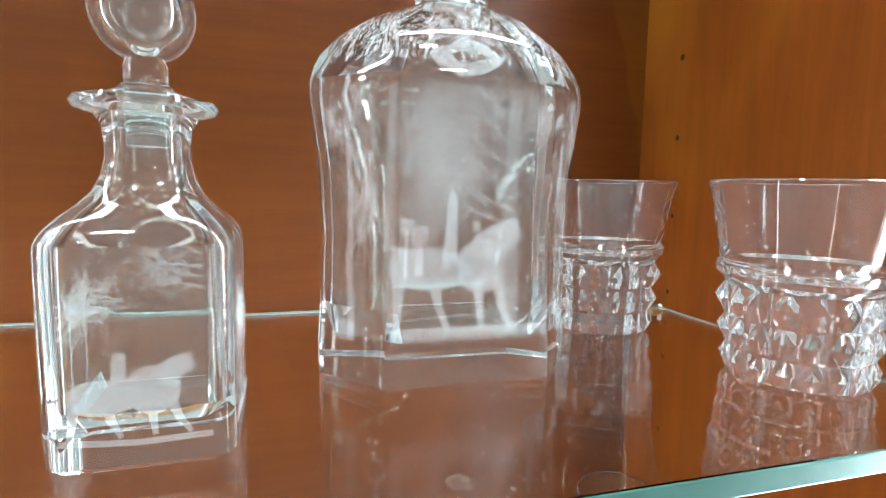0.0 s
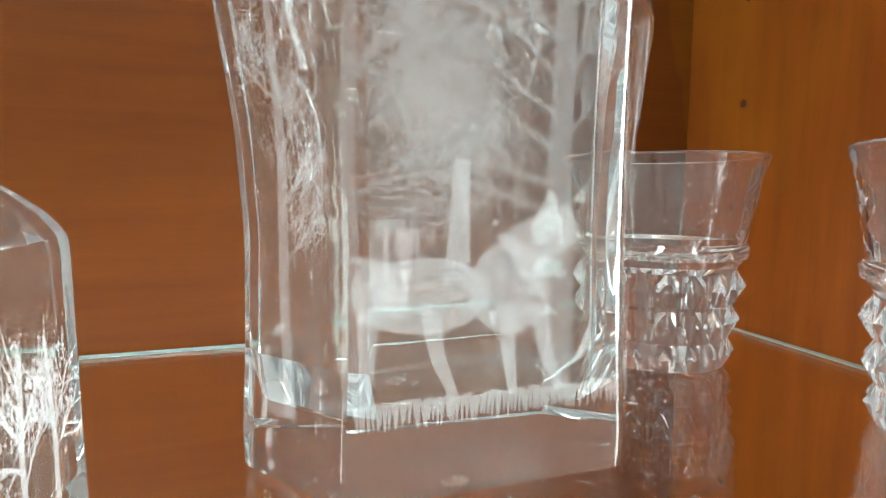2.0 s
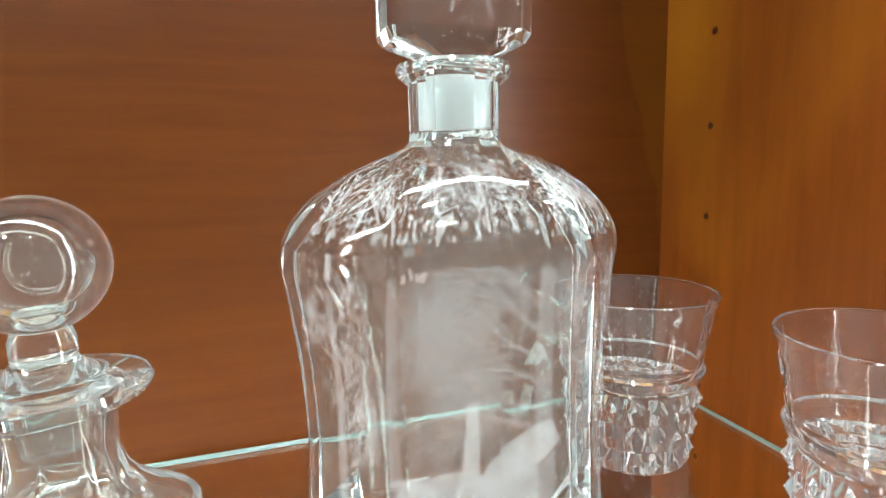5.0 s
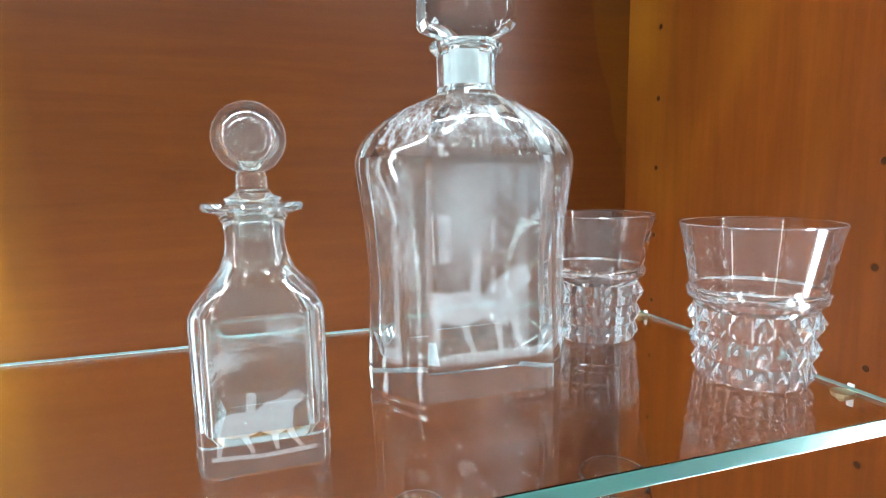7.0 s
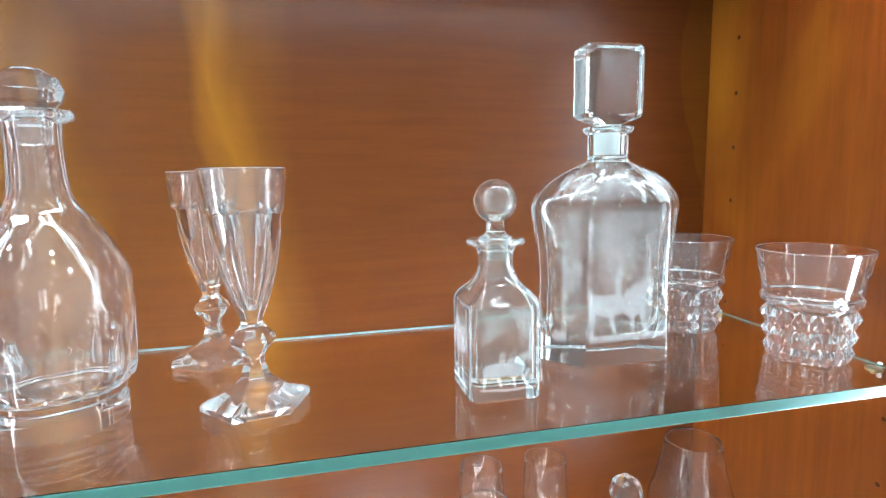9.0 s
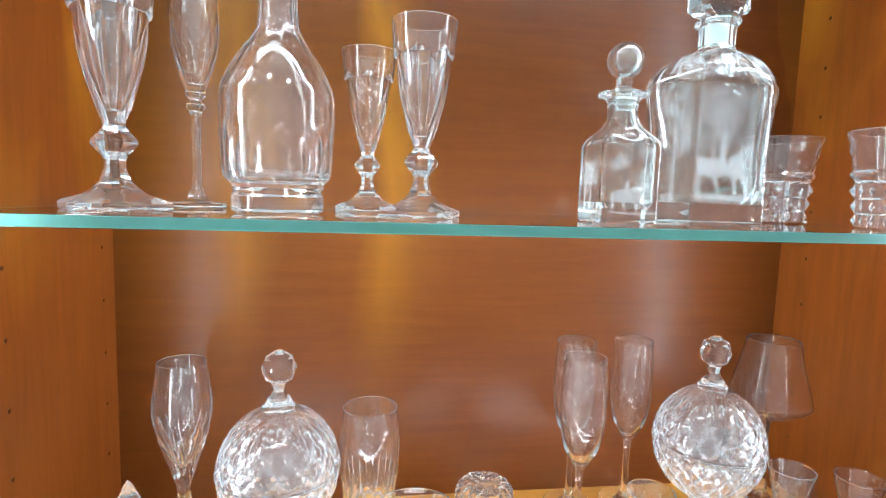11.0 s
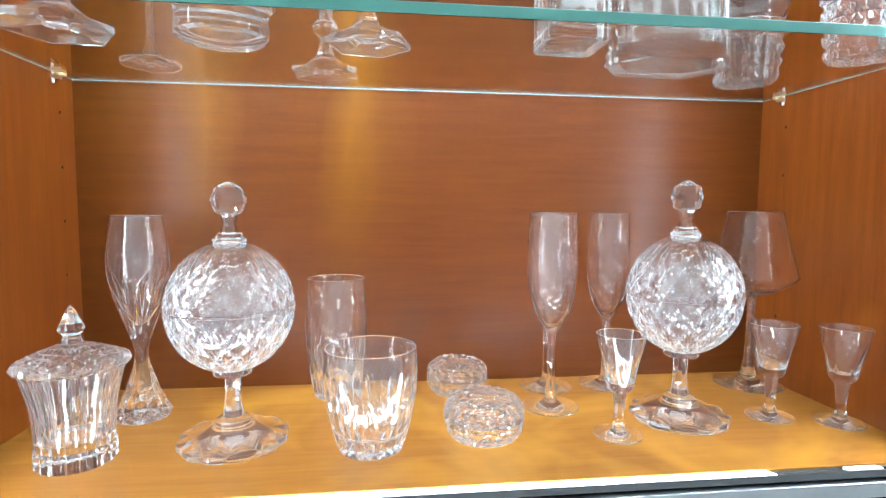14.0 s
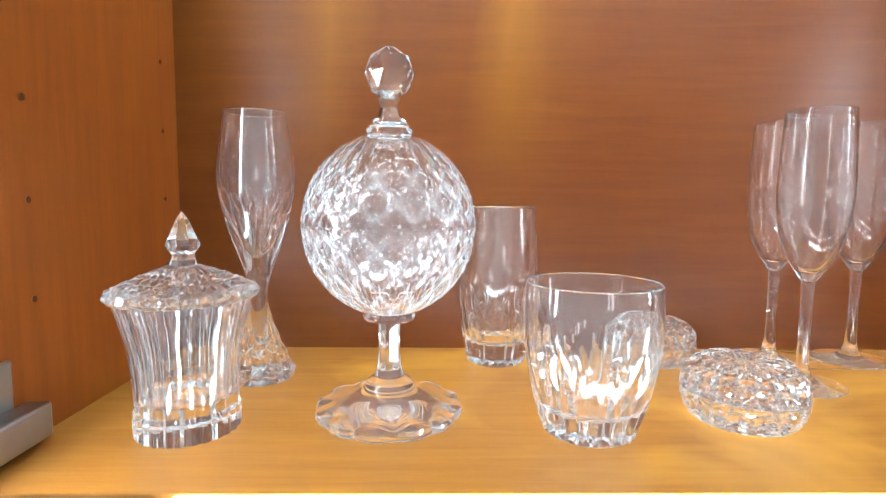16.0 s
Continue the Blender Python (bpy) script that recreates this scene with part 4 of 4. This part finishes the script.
for side in (-1, 1):
    e = Engraving(chamfer_place(side))
    e.stroke([(0.0, 0.018), (0.0008, 0.045), (0.0, 0.080), (0.001, 0.112)], 0.0040, 0.0024)
    lim = (-0.014, 0.014, 0.012, 0.117)
    for z0 in (0.055, 0.068, 0.080, 0.090, 0.100):
        e.branch(rng, 0.0, z0, rng.choice((0.7, 2.4)), 0.017, 0.0011, 2, lim, 4)
    e.oval(0.004, 0.022, 0.006, 0.0045)
    part("tree_engraving", e.bm, FROST_THIN, dec)


# leafy engraving over the rounded shoulder
CHAIN = [*range(22, 32), *range(0, 6)]
ARC = [0.0]
for i, j in zip(CHAIN, CHAIN[1:]):
    ARC.append(ARC[-1] + math.dist(sh[i], sh[j]))
ARC = [a - ARC[-1] / 2 for a in ARC]


def shoulder_place(u, v):
    """u runs along the front and the two cut corners, v up the slope to the neck."""
    t = min(1.0, max(0.0, v / 0.040))
    z = float(np.interp(t, (0, 0.06, 0.16, 0.30, 0.50, 0.70, 0.85, 1.0), (0.1245, 0.1298, 0.1348, 0.1400, 0.1452, 0.1490, 0.1514, 0.1552)))
    ring = [(sh[i][0] + (nk[i][0] - sh[i][0]) * t, sh[i][1] + (nk[i][1] - sh[i][1]) * t) for i in CHAIN]
    x, y = float(np.interp(u, ARC, [p[0] for p in ring])), float(np.interp(u, ARC, [p[1] for p in ring]))
    n = math.hypot(x, y)
    return (x + 0.0006 * x / n, y + 0.0006 * y / n, z + 0.0008)


e = Engraving(shoulder_place)
lim = (-0.062, 0.062, 0.0005, 0.034)
for k in range(1100):
    u, v = rng.uniform(-0.060, 0.060), abs(rng.gauss(0, 0.014))
    if v < 0.033:
        e.dot(u, v, rng.uniform(0.0003, 0.0007))
for k in range(17):
    u = -0.056 + 0.007 * k + rng.uniform(-0.002, 0.002)
    e.branch(rng, u, 0.001, rng.uniform(1.0, 2.1), rng.uniform(0.012, 0.02), 0.0010, 1, lim, 3)
tagged(part("leaf_engraving", e.bm, FROST, dec, "engraved leafy twigs over the shoulder"), kind="stuff")

e = Engraving(lambda x, z: (x, -0.0159, z))
for x0, a0 in ((-0.006, 1.5), (0.007, 1.7)):
    e.branch(rng, x0, 0.193, a0, 0.030, 0.0013, 2, (-0.0175, 0.0175, 0.190, 0.236), 0)
part("twig_engraving", e.bm, FROST_THIN, dec, "engraved bare twigs on the stopper")

# the small square decanter
sd = empty("square_decanter", 0.0395, 0.644, SH, "small square clear decanter with a round hollow stopper", "decanter", tall=1.01)


def square(h, z, r=0.006, n=4):
    out = []
    for cx, cy, a0 in ((h - r, -h + r, -90), (h - r, h - r, 0), (-h + r, h - r, 90), (-h + r, -h + r, 180)):
        for k in range(n + 1):
            a = radians(a0 + 90 * k / n)
            out.append((cx + r * math.cos(a), cy + r * math.sin(a), z))
        a = radians(a0 + 90)
        px, py = cx + r * math.cos(a), cy + r * math.sin(a)
        out += [(px - math.sin(a) * 2 * (h - r) * k / 6, py + math.cos(a) * 2 * (h - r) * k / 6, z) for k in range(1, 6)]
    return out


def circ_like(row, r, z):
    return [(r * x / math.hypot(x, y), r * y / math.hypot(x, y), z) for x, y, _ in row]


H = 0.0246
base = square(H, 0)
rows = [square(H - 0.0012, 0.0), square(H, 0.0016), square(H, 0.0590), square(H - 0.0002, 0.0615), square(H - 0.0012, 0.0638)]
top = square(H - 0.0012, 0.0638)
for t, z in ((0.10, 0.0660), (0.28, 0.0687), (0.52, 0.0718), (0.74, 0.0752), (0.90, 0.0797), (1.0, 0.0845)):
    rows.append(blend(top, circ_like(top, 0.0118, 0), t, z))
for r, z in ((0.0116, 0.089), (0.0121, 0.094), (0.0140, 0.0973), (0.0190, 0.0988), (0.0198, 0.1003), (0.0190, 0.1018)):
    rows.append(circ_like(top, r, z))
ins = [circ_like(top, 0.0085, 0.1018), circ_like(top, 0.0080, 0.087)]
ti = square(H - 0.0048, 0.060, 0.004)
for t, z in ((0.9, 0.0765), (0.6, 0.0700), (0.25, 0.0648), (0.0, 0.0605)):
    ins.append(blend(ti, circ_like(ti, 0.0082, 0), t, z))
ins += [square(H - 0.0046, 0.040, 0.004), square(H - 0.0046, 0.016, 0.004), square(H - 0.0070, 0.0115, 0.004)]
part("body", loft(rows + ins), PRESSED, sd, "square clear body with rounded corners", 28)
ball = [(0.0142 * math.sin(t), 0.1268 - 0.0142 * math.cos(t)) for t in np.linspace(0.38, math.pi, 22)]
plug = [(0, 0.088), (0.0058, 0.0885), (0.0065, 0.1005), (0.0105, 0.1022), (0.0112, 0.1035), (0.0080, 0.1048), (0.0060, 0.1070), (0.0060, 0.1115)]
hollow = [(0.0098 * math.sin(t), 0.1268 + 0.0098 * math.cos(t)) for t in np.linspace(0.0, math.pi, 18)]
stp = part("stopper", lathe(plug + ball, 40), PRESSED, sd, "round hollow ball stopper", 30)
part_raw("hollow", lathe(hollow, 40), PRESSED, stp, "air bubble in the ball", 40, False)

for turn in (0, -90, 90):
    c, s = math.cos(radians(turn)), math.sin(radians(turn))
    e = Engraving(lambda x, z: (c * x + s * (H + 0.0003), s * x - c * (H + 0.0003), z))
    lim = (-0.0185, 0.0185, 0.008, 0.0625)
    if turn:
        for x0 in (-0.006, 0.005):
            e.stroke([(x0, 0.010), (x0 * 1.1, 0.030), (x0 * 0.8, 0.046)], 0.0022, 0.0012)
            for a0 in (0.5, 1.0, 1.6, 2.2, 2.7):
                e.branch(rng, x0, rng.uniform(0.026, 0.040), a0, 0.012, 0.0008, 1, lim, 2)
    else:
        for x0, z0, a0 in ((-0.018, 0.037, 0.5), (-0.0175, 0.040, 0.9), (-0.018, 0.043, 0.3), (-0.018, 0.046, 0.2), (0.0175, 0.053, 2.8), (0.0175, 0.056, 3.0), (0.0175, 0.059, 2.6), (0.0175, 0.050, 3.1)):
            e.branch(rng, x0, z0, a0, 0.012, 0.0008, 1, lim, 2)
        e.oval(-0.0085, 0.0210, 0.0090, 0.0050)
        e.oval(0.0040, 0.0225, 0.0070, 0.0068)
        e.stroke([(0.006, 0.0255), (0.0110, 0.0292), (0.0145, 0.0300)], 0.0068, 0.0046)
        for x0, x1 in ((-0.0150, -0.0165), (-0.0075, -0.0040), (0.0035, 0.0045), (0.0085, 0.0135)):
            e.stroke([(x0, 0.0195), (x0 + (x1 - x0) * 0.4, 0.0140), (x1, 0.0098)], 0.0030, 0.0014)
        e.stroke([(-0.0045, 0.0225), (-0.0038, 0.0330)], 0.0040, 0.0032)
    e.stroke([(-0.019, 0.0092), (0.0, 0.0080), (0.019, 0.0088)], 0.0018, 0.0018)
    part("engraving", e.bm, FROST_BRIGHT, sd, "matt ground engraving on the glass face")
